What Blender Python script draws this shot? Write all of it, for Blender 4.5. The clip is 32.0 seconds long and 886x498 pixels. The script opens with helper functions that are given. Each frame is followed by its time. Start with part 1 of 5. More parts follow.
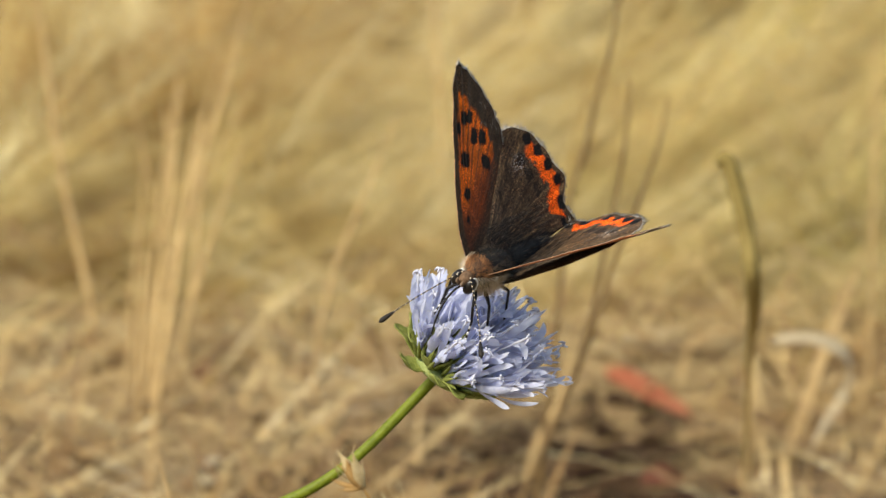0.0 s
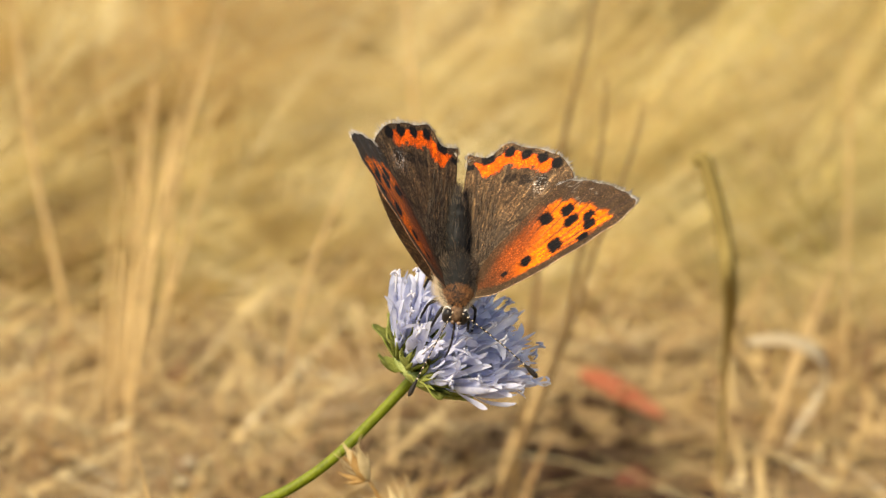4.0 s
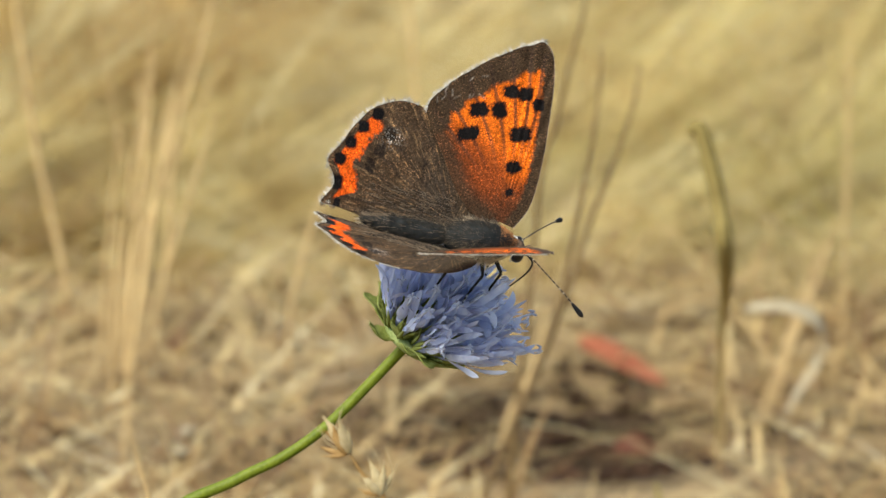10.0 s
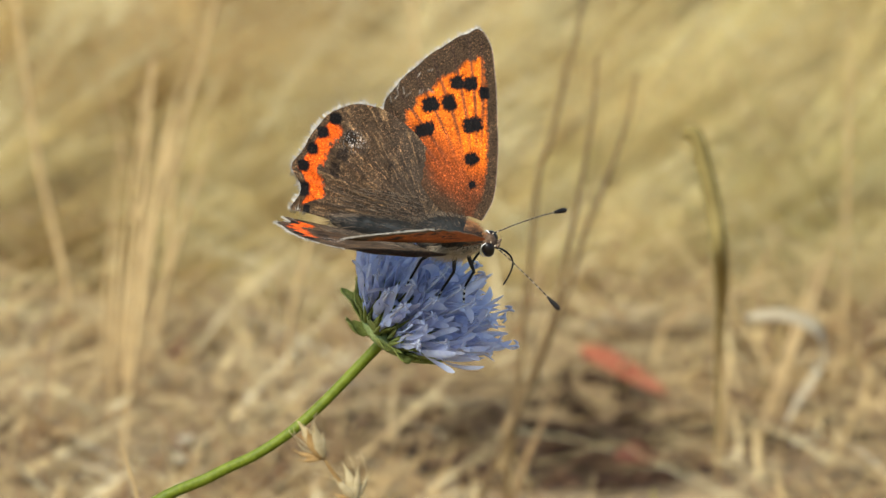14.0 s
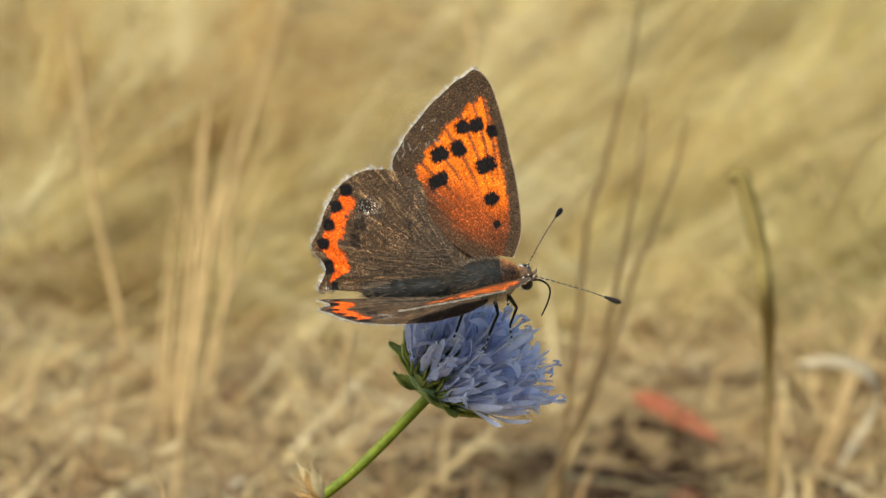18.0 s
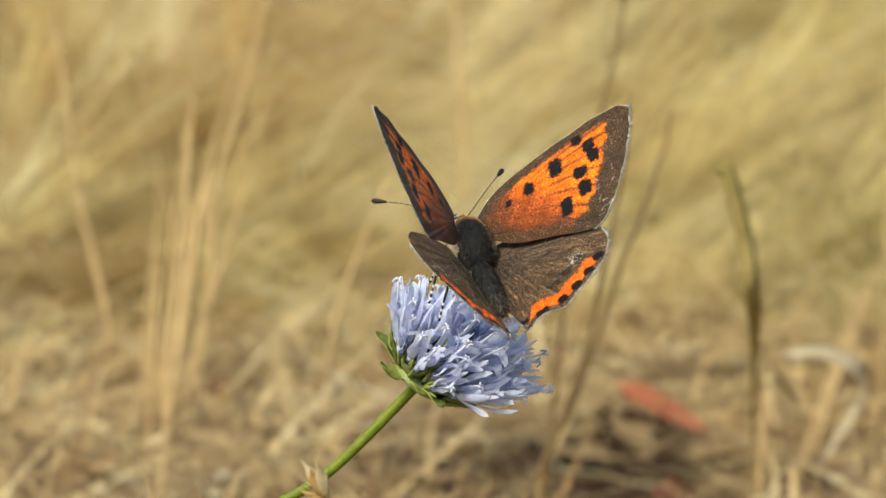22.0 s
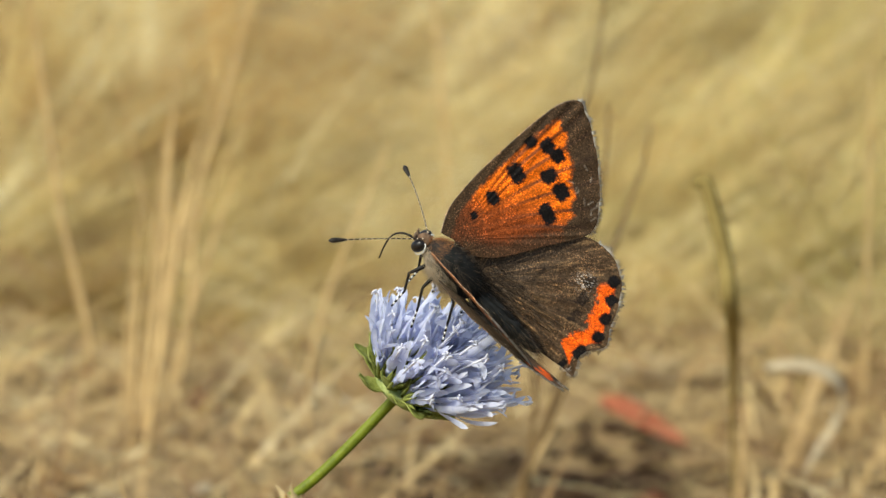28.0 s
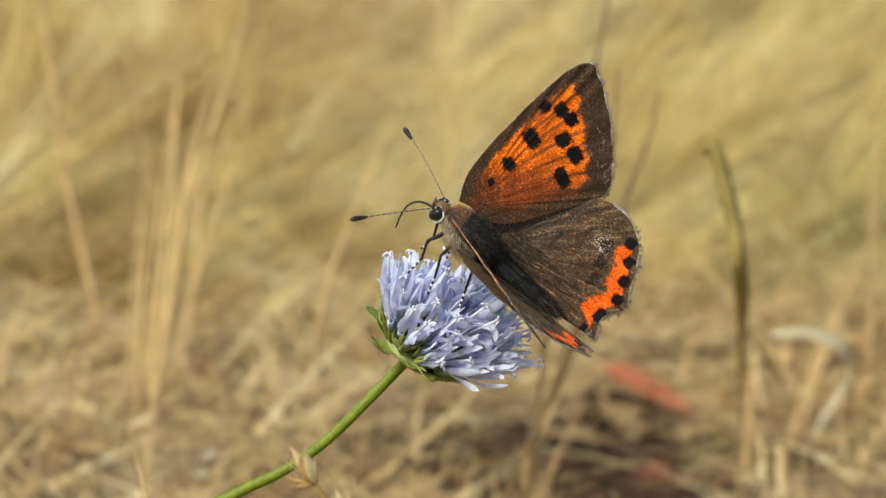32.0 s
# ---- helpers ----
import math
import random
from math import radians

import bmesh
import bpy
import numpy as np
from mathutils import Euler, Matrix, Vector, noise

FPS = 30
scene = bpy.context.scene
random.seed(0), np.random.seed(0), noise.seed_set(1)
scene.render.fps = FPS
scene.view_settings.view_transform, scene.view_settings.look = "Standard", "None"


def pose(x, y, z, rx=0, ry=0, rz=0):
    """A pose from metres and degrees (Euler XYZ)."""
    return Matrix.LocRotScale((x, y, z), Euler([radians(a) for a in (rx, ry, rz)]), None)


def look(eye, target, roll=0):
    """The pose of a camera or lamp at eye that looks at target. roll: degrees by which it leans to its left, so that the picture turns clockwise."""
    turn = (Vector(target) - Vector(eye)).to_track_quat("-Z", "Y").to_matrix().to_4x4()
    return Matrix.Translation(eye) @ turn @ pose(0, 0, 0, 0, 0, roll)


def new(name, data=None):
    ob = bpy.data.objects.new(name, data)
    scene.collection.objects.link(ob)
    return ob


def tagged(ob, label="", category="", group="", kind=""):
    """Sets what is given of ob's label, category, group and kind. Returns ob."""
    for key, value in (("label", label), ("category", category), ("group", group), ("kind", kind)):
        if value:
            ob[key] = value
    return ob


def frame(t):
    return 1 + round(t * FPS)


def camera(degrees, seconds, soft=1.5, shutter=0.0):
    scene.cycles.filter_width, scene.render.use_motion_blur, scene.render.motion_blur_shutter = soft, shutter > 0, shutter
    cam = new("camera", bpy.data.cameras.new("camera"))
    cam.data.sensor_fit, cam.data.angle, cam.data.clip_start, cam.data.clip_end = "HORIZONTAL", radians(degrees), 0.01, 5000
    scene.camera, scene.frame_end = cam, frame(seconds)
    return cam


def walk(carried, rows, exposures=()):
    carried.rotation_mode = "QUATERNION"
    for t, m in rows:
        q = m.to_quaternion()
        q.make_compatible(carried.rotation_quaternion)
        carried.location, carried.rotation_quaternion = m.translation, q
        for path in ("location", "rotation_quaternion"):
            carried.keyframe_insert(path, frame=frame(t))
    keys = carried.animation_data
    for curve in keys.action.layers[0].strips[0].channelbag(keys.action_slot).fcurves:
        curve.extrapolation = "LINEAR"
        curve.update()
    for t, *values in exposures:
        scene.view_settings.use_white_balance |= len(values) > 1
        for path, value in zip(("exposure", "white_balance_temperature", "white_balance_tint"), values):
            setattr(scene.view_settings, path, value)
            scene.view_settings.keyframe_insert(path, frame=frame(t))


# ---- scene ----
# ---- camera: held by hand, a third of a metre from the flower ----
cam = camera(11.42, 32.0)
cam.data.dof.use_dof = True
cam.data.dof.focus_distance = 0.347
cam.data.dof.aperture_fstop = 87.0


def held(x, z, yaw, tilt, roll):
    """The camera moved by millimetres and turned by degrees from where it is held."""
    return pose(0, 0, 0.16, 80) @ pose(x / 1000, z / 1000, 0) @ pose(0, 0, 0, 0, yaw) @ pose(0, 0, 0, tilt) @ pose(0, 0, 0, 0, 0, roll)


EXPOSURES = [(0, 0.28, 6850, 6), (1, 0.32, 6850, 5), (2, 0.5, 7150, 8), (4.5, 0.48, 8100, 10), (6, 0.4, 8100, 10), (8, 0.23, 8100, 10), (9, 0.16, 7350, 7), (9.6, 0.30, 6350, 4), (10, 0.42, 6250, 3), (10.6, 0.36, 6130, 3), (13, 0.36, 6100, 4), (16, 0.31, 6250, 3), (20, 0.28, 6600, 2), (32, 0.28, 6600, 2)]
walk(cam, [
    (0, held(-4.46, 1.88, -0.274, -0.172, 0.053)),
    (0.5, held(-4.08, 2.13, -0.264, -0.201, 0.014)),
    (1, held(-3.98, 2.52, -0.313, -0.200, 0.033)),
    (1.5, held(-4.11, 2.85, -0.403, -0.229, 0.094)),
    (2, held(-4.27, 2.71, -0.477, -0.161, 0.081)),
    (2.5, held(-4.45, 2.31, -0.558, -0.050, 0.089)),
    (4.5, held(-5.51, 0.40, -0.681, -0.068, 0.085)),
    (5, held(-5.37, 0.33, -0.677, -0.175, 0.048)),
    (5.5, held(-5.21, 0.42, -0.674, -0.297, -0.066)),
    (6, held(-5.20, 0.74, -0.651, -0.376, -0.129)),
    (6.5, held(-5.31, 0.72, -0.658, -0.399, -0.133)),
    (7, held(-5.25, 0.55, -0.645, -0.385, -0.139)),
    (7.5, held(-5.24, 0.62, -0.620, -0.423, -0.162)),
    (8, held(-5.27, 0.71, -0.633, -0.422, -0.205)),
    (8.5, held(-5.03, 0.75, -0.619, -0.431, -0.193)),
    (9, held(-4.92, 1.01, -0.604, -0.446, -0.099)),
    (9.5, held(-4.44, 1.49, -0.541, -0.504, -0.058)),
    (10, held(-3.72, 1.91, -0.560, -0.571, -0.103)),
    (10.5, held(-3.26, 2.42, -0.627, -0.519, -0.091)),
    (11, held(-3.18, 2.56, -0.660, -0.442, -0.016)),
    (11.5, held(-3.18, 2.32, -0.691, -0.365, 0.030)),
    (12, held(-3.41, 2.02, -0.672, -0.323, 0.026)),
    (12.5, held(-3.26, 1.54, -0.626, -0.291, -0.001)),
    (13, held(-2.80, 1.15, -0.589, -0.295, -0.047)),
    (13.5, held(-2.31, 0.46, -0.511, -0.306, -0.146)),
    (15.5, held(3.95, -1.40, 0.475, 0.030, 0.224)),
    (16, held(3.93, -1.25, 0.587, 0.207, 0.187)),
    (16.5, held(3.54, -1.44, 0.619, 0.370, 0.170)),
    (17, held(3.46, -1.69, 0.651, 0.462, 0.149)),
    (17.5, held(3.03, -1.95, 0.648, 0.478, 0.146)),
    (18, held(3.04, -2.00, 0.661, 0.434, 0.109)),
    (18.5, held(2.94, -1.68, 0.630, 0.309, 0.092)),
    (19, held(3.05, -1.06, 0.590, 0.254, 0.125)),
    (19.5, held(2.81, -1.14, 0.550, 0.265, 0.103)),
    (20, held(2.97, -1.31, 0.548, 0.277, 0.040)),
    (20.5, held(3.55, -1.05, 0.548, 0.250, 0.019)),
    (21, held(3.56, -0.74, 0.522, 0.221, 0.016)),
    (21.5, held(3.24, -0.71, 0.488, 0.221, 0.050)),
    (22, held(3.01, -0.79, 0.472, 0.229, 0.047)),
    (22.5, held(3.31, -0.97, 0.495, 0.256, 0.073)),
    (23, held(3.71, -0.88, 0.503, 0.251, 0.052)),
    (23.5, held(3.84, -0.72, 0.505, 0.239, 0.044)),
    (24, held(3.62, -0.55, 0.479, 0.238, 0.043)),
    (24.5, held(3.70, -0.84, 0.473, 0.284, -0.025)),
    (25, held(4.27, -0.35, 0.474, 0.263, -0.081)),
    (25.5, held(4.57, -0.06, 0.456, 0.259, -0.144)),
    (27.5, held(4.03, -1.00, 0.313, 0.408, -0.121)),
    (28, held(3.91, -0.71, 0.289, 0.390, -0.069)),
    (28.5, held(3.76, -0.97, 0.278, 0.351, -0.038)),
    (29, held(3.58, -1.13, 0.282, 0.291, 0.007)),
    (29.5, held(3.60, -1.10, 0.297, 0.210, -0.038)),
    (30, held(3.51, -1.62, 0.299, 0.180, -0.078)),
    (30.5, held(3.45, -1.58, 0.299, 0.129, -0.071)),
    (31, held(3.10, -1.47, 0.281, 0.082, -0.035)),
    (31.5, held(2.78, -1.95, 0.263, 0.103, 0.001)),
    (32, held(2.44, -2.42, 0.252, 0.111, 0.004)),
], EXPOSURES)

# ---- daylight ----
world = bpy.data.worlds.new("sky")
scene.world = world
world.use_nodes = True
sky = world.node_tree.nodes.new("ShaderNodeTexSky")
sky.sky_type, sky.sun_disc = "NISHITA", False
SUN_ELEVATION, SUN_AZIMUTH = radians(46), radians(222)
sky.sun_elevation, sky.sun_rotation = SUN_ELEVATION, SUN_AZIMUTH
background = world.node_tree.nodes["Background"]
background.inputs["Strength"].default_value = 0.155
world.node_tree.links.new(sky.outputs[0], background.inputs["Color"])
sun = new("sun", bpy.data.lights.new("sun", "SUN"))
sun.data.energy, sun.data.angle, sun.data.color = 4.5, radians(20.0), (1.0, 0.93, 0.80)
sun.matrix_world = look((math.sin(SUN_AZIMUTH) * math.cos(SUN_ELEVATION), math.cos(SUN_AZIMUTH) * math.cos(SUN_ELEVATION), math.sin(SUN_ELEVATION)), (0, 0, 0))
sun.location = (-2, -2, 5)

MM = 0.001


# ---- materials ----
def material(name, rough=0.7, spec=0.3):
    m = bpy.data.materials.new(name)
    m.use_nodes = True
    n = m.node_tree.nodes["Principled BSDF"]
    n.inputs["Roughness"].default_value = rough
    n.inputs["Specular IOR Level"].default_value = spec
    return m, m.node_tree, n


def ramp(tree, stops):
    r = tree.nodes.new("ShaderNodeValToRGB")
    while len(r.color_ramp.elements) < len(stops):
        r.color_ramp.elements.new(0.5)
    for e, (p, c) in zip(r.color_ramp.elements, stops):
        e.position, e.color = p, (*c, 1)
    return r


def noise_node(tree, scale, detail=4.0, rough=0.6):
    c = tree.nodes.new("ShaderNodeTexCoord")
    n = tree.nodes.new("ShaderNodeTexNoise")
    n.inputs["Scale"].default_value, n.inputs["Detail"].default_value, n.inputs["Roughness"].default_value = scale, detail, rough
    tree.links.new(c.outputs["Object"], n.inputs["Vector"])
    return n


def mix(tree, kind, fac, a, b):
    """A colour mix; a, b and fac are sockets or values."""
    n = tree.nodes.new("ShaderNodeMix")
    n.data_type, n.blend_type = "RGBA", kind
    for key, value in ((0, fac), (6, a), (7, b)):
        if isinstance(value, bpy.types.NodeSocket):
            tree.links.new(value, n.inputs[key])
        elif key == 0:
            n.inputs[0].default_value = value
        else:
            n.inputs[key].default_value = (*value, 1)
    return n.outputs[2]


def bump(tree, shader, source, strength, distance):
    b = tree.nodes.new("ShaderNodeBump")
    b.inputs["Strength"].default_value, b.inputs["Distance"].default_value = strength, distance
    tree.links.new(source, b.inputs["Height"])
    tree.links.new(b.outputs[0], shader.inputs["Normal"])


def translucent(m, amount, colour):
    """Lets part of the light through a thin leaf."""
    t = m.node_tree
    out = t.nodes["Material Output"]
    tr = t.nodes.new("ShaderNodeBsdfTranslucent")
    if isinstance(colour, bpy.types.NodeSocket):
        t.links.new(colour, tr.inputs["Color"])
    else:
        tr.inputs["Color"].default_value = (*colour, 1)
    mx = t.nodes.new("ShaderNodeMixShader")
    mx.inputs[0].default_value = amount
    t.links.new(t.nodes["Principled BSDF"].outputs[0], mx.inputs[1])
    t.links.new(tr.outputs[0], mx.inputs[2])
    t.links.new(mx.outputs[0], out.inputs["Surface"])


def plain(name, a, b, scale, rough=0.7, spec=0.3, thin=0.0, relief=0.0):
    """A surface that varies between two colours at two scales."""
    m, t, n = material(name, rough, spec)
    n1, n2 = noise_node(t, scale), noise_node(t, scale * 6.3, 2.0)
    fac = mix(t, "OVERLAY", 0.6, n1.outputs["Fac"], n2.outputs["Fac"])
    r = ramp(t, [(0.3, a), (0.7, b)])
    t.links.new(fac, r.inputs[0])
    t.links.new(r.outputs[0], n.inputs["Base Color"])
    if relief:
        bump(t, n, n2.outputs["Fac"], 0.6, relief)
    if thin:
        translucent(m, thin, r.outputs[0])
    return m


def straw(name, stops, thin=0.3, rough=0.6, patch=0.0):
    """Dry grass: every tuft has its own tone, and its blades vary round that, with streaks."""
    m, t, n = material(name, rough, 0.35)
    g = t.nodes.new("ShaderNodeNewGeometry")
    o = t.nodes.new("ShaderNodeAttribute")
    o.attribute_name = "tone"
    add = t.nodes.new("ShaderNodeMath")
    add.operation = "MULTIPLY_ADD"
    t.links.new(g.outputs["Random Per Island"], add.inputs[0])
    add.inputs[1].default_value = 0.35
    t.links.new(o.outputs["Fac"], add.inputs[2])
    r = ramp(t, stops)
    t.links.new(add.outputs[0], r.inputs[0])
    n1 = noise_node(t, 160.0, 4.0)
    r2 = ramp(t, [(0.3, (0.55, 0.5, 0.45)), (0.65, (1.1, 1.1, 1.1))])
    t.links.new(n1.outputs["Fac"], r2.inputs[0])
    c = mix(t, "MULTIPLY", 0.8, r.outputs[0], r2.outputs[0])
    # whole patches weathered to brown, others bleached
    n3 = noise_node(t, 30.0, 4.0, 0.65)
    r3 = ramp(t, [(0.36, (0.56, 0.42, 0.27)), (0.45, (0.86, 0.76, 0.60)), (0.52, (1.0, 0.98, 0.95)), (0.64, (1.12, 1.18, 1.34))])
    t.links.new(n3.outputs["Fac"], r3.inputs[0])
    c = mix(t, "MULTIPLY", patch, c, r3.outputs[0])
    t.links.new(c, n.inputs["Base Color"])
    bump(t, n, n1.outputs["Fac"], 0.4, 0.0003)
    translucent(m, thin, c)
    return m


def pigment(name, rough, spec, sheen, thin):
    """Wing scales: the pigment lies on the membrane, broken up by rows of scales, rubbed specks and painted glints.
    """
    m, t, n = material(name, rough, spec)
    a = t.nodes.new("ShaderNodeVertexColor")
    a.layer_name = "pigment"
    n1, n2 = noise_node(t, 900.0, 3.0), noise_node(t, 6500.0, 2.0, 0.7)
    r1 = ramp(t, [(0.3, (0.62, 0.62, 0.62)), (0.7, (1.2, 1.2, 1.2))])
    t.links.new(n1.outputs["Fac"], r1.inputs[0])
    r2 = ramp(t, [(0.32, (0.36, 0.36, 0.36)), (0.68, (1.62, 1.6, 1.58))])
    t.links.new(n2.outputs["Fac"], r2.inputs[0])
    c = mix(t, "MULTIPLY", 0.8, mix(t, "MULTIPLY", 0.8, a.outputs["Color"], r1.outputs[0]), r2.outputs[0])
    # pale specks where scales are rubbed off, and scale glints put into the colour
    n3, n4 = noise_node(t, 9000.0, 1.0, 0.5), noise_node(t, 420.0, 3.0, 0.6)
    r3, r4 = ramp(t, [(0.57, (1, 1, 1)), (0.66, (3.8, 3.3, 2.8))]), ramp(t, [(0.40, (0.22, 0.22, 0.22)), (0.62, (1, 1, 1))])
    t.links.new(n3.outputs["Fac"], r3.inputs[0])
    t.links.new(n4.outputs["Fac"], r4.inputs[0])
    c = mix(t, "MULTIPLY", r4.outputs[0], c, r3.outputs[0])
    t.links.new(c, n.inputs["Base Color"])
    n.inputs["Sheen Weight"].default_value, n.inputs["Sheen Roughness"].default_value = sheen, 0.4
    n.inputs["Sheen Tint"].default_value = (1.0, 0.85, 0.65, 1)
    bump(t, n, n2.outputs["Fac"], 0.5, 0.00006)
    if thin:
        translucent(m, thin, c)
    return m


STRAW = straw("dry_straw", [(0.0, (0.26, 0.175, 0.055)), (0.25, (0.48, 0.355, 0.12)), (0.55, (0.72, 0.585, 0.255)), (0.85, (0.87, 0.775, 0.44)), (1.0, (0.91, 0.835, 0.54))], 0.4, patch=0.8)
LITTER = straw("grass_litter", [(0.0, (0.09, 0.05, 0.025)), (0.22, (0.26, 0.15, 0.07)), (0.5, (0.60, 0.44, 0.20)), (0.8, (0.80, 0.67, 0.38)), (1.0, (0.80, 0.71, 0.50))], 0.25, patch=0.6)
OLIVE = straw("fading_grass", [(0.0, (0.33, 0.28, 0.08)), (0.5, (0.62, 0.52, 0.20)), (1.0, (0.82, 0.71, 0.38))], 0.4, patch=0.5)
GOLDEN = straw("golden_grass", [(0.0, (0.36, 0.22, 0.07)), (0.5, (0.52, 0.35, 0.12)), (1.0, (0.66, 0.48, 0.20))], 0.4, patch=0.7)
BROWN_STEM = straw("brown_stem", [(0.0, (0.15, 0.09, 0.03)), (1.0, (0.26, 0.16, 0.055))], 0.12)
PALE_STEM = straw("pale_stem", [(0.0, (0.52, 0.34, 0.14)), (0.35, (0.62, 0.44, 0.20))], 0.15)
def graded_stem(name, low, middle, high, z0, z1):
    """A stem that is paler at its foot and darker towards its top."""
    m, t, n = material(name, 0.8, 0.05)
    c = t.nodes.new("ShaderNodeTexCoord")
    s = t.nodes.new("ShaderNodeSeparateXYZ")
    t.links.new(c.outputs["Object"], s.inputs[0])
    r = t.nodes.new("ShaderNodeMapRange")
    r.inputs["From Min"].default_value, r.inputs["From Max"].default_value = z0, z1
    t.links.new(s.outputs["Z"], r.inputs["Value"])
    tone = ramp(t, [(0.0, low), (0.5, middle), (0.85, high)])
    t.links.new(r.outputs[0], tone.inputs[0])
    n1 = noise_node(t, 400.0, 4.0)
    r2 = ramp(t, [(0.3, (0.75, 0.72, 0.7)), (0.7, (1.15, 1.15, 1.15))])
    t.links.new(n1.outputs["Fac"], r2.inputs[0])
    colour = mix(t, "MULTIPLY", 0.8, tone.outputs[0], r2.outputs[0])
    t.links.new(colour, n.inputs["Base Color"])
    return m


HOOK_STEM = graded_stem("olive_stem", (0.56, 0.44, 0.20), (0.29, 0.22, 0.08), (0.20, 0.15, 0.05), 0.032, 0.074)
SOIL = plain("dry_soil", (0.07, 0.043, 0.022), (0.34, 0.24, 0.12), 26.0, 0.95, 0.1, 0.0, 0.004)
# soil of the hollow, a darker brown than the ground round it
HOLLOW = plain("dark_soil", (0.022, 0.013, 0.008), (0.085, 0.048, 0.028), 60.0, 0.95, 0.1, 0.0, 0.003)
RED_LEAF = plain("red_dead_leaf", (0.34, 0.09, 0.04), (0.56, 0.23, 0.12), 240.0, 0.6, 0.3, 0.2)
BROWN_LEAF = plain("brown_dead_leaf", (0.07, 0.022, 0.011), (0.17, 0.06, 0.03), 160.0, 0.7, 0.2, 0.15)
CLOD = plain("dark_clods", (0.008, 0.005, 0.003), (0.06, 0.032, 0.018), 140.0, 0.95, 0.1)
WHITE_LEAF = plain("bleached_leaf", (0.36, 0.28, 0.17), (0.54, 0.45, 0.30), 150.0, 0.6, 0.3, 0.25)
STEM_GREEN = plain("flower_stem", (0.088, 0.112, 0.004), (0.155, 0.182, 0.010), 500.0, 0.55, 0.25, 0.0, 0.0001)
BRACT_GREEN = plain("bract", (0.18, 0.21, 0.03), (0.42, 0.45, 0.14), 1300.0, 0.6, 0.25, 0.35, 0.0001)
PETAL = plain("petal", (0.55, 0.58, 0.79), (0.79, 0.81, 0.91), 420.0, 0.5, 0.35, 0.45)
PETAL_DEEP = plain("petal_base", (0.46, 0.50, 0.78), (0.62, 0.65, 0.88), 420.0, 0.6, 0.2, 0.4)
STYLE = plain("style", (0.62, 0.63, 0.78), (0.84, 0.84, 0.88), 900.0, 0.5, 0.3, 0.3)
CORE = plain("flower_core", (0.16, 0.20, 0.05), (0.34, 0.38, 0.15), 700.0, 0.8, 0.2)
WING_TOP = pigment("wing_upperside", 0.66, 0.09, 0.03, 0.06)
CHITIN = plain("dark_chitin", (0.006, 0.005, 0.004), (0.024, 0.018, 0.014), 2500.0, 0.55, 0.2)
EYE = plain("eye", (0.008, 0.006, 0.006), (0.018, 0.014, 0.012), 3000.0, 0.3, 0.3)
WHITE_SCALES = plain("white_scales", (0.62, 0.60, 0.56), (0.85, 0.83, 0.80), 4000.0, 0.8, 0.2)
THORAX = plain("dark_thorax", (0.006, 0.007, 0.007), (0.028, 0.028, 0.026), 1500.0, 0.6, 0.2, 0.0, 0.0001)
DARK_HAIR = plain("grey_brown_hair", (0.009, 0.008, 0.007), (0.046, 0.038, 0.029), 2500.0, 0.8, 0.12)
TAWNY_HAIR = plain("tawny_hair", (0.09, 0.062, 0.040), (0.26, 0.19, 0.13), 2500.0, 0.8, 0.15)
RUST_HAIR = plain("rusty_hair", (0.24, 0.09, 0.03), (0.46, 0.22, 0.09), 2500.0, 0.8, 0.15)
PALE_HAIR = plain("pale_belly_hair", (0.42, 0.31, 0.19), (0.74, 0.63, 0.48), 2500.0, 0.7, 0.3)
FACE = plain("face_hair", (0.05, 0.028, 0.016), (0.20, 0.12, 0.07), 2600.0, 0.8, 0.2)
PALP = plain("palp_hair", (0.05, 0.03, 0.02), (0.32, 0.22, 0.15), 2600.0, 0.8, 0.2)
FRINGE = plain("wing_fringe", (0.20, 0.155, 0.11), (0.80, 0.75, 0.67), 2600.0, 0.7, 0.3, 0.3)


# ---- building helpers ----
def thing(name, label, category, kind="", group="", place=None):
    ob = new(name)
    ob.empty_display_size = 0.005
    if place is not None:
        ob.matrix_basis = place
    return tagged(ob, label, category, group, kind)


def meshed(name, verts, faces, mats, slots=None, smooth=True):
    me = bpy.data.meshes.new(name)
    me.from_pydata([tuple(v) for v in verts], [], faces)
    for m in mats:
        me.materials.append(m)
    if slots is not None:
        me.polygons.foreach_set("material_index", slots)
    me.polygons.foreach_set("use_smooth", [smooth] * len(me.polygons))
    me.update()
    return me


def child(name, me, parent, label="", m=None):
    ob = new(name, me)
    ob.parent = parent
    if m is not None:
        ob.matrix_basis = m
    if label:
        tagged(ob, label)
    return ob


def toned(me, tones):
    """Gives every vertex the tone of the tuft it belongs to, 0 to 0.65."""
    layer = me.attributes.new("tone", "FLOAT", "POINT")
    layer.data.foreach_set("value", tones)
    return me


def curve_through(points, n):
    """n points on a smooth line through the given ones (Catmull-Rom)."""
    p = np.array(points, float)
    p = np.vstack([2 * p[0] - p[1], p, 2 * p[-1] - p[-2]])
    s = np.linspace(0, len(p) - 3 - 1e-9, n)
    i = s.astype(int)
    f = (s - i)[:, None]
    a, b, c, d = p[i], p[i + 1], p[i + 2], p[i + 3]
    return 0.5 * (2 * b + (c - a) * f + (2 * a - 5 * b + 4 * c - d) * f ** 2 + (3 * b - 3 * c + d - a) * f ** 3)


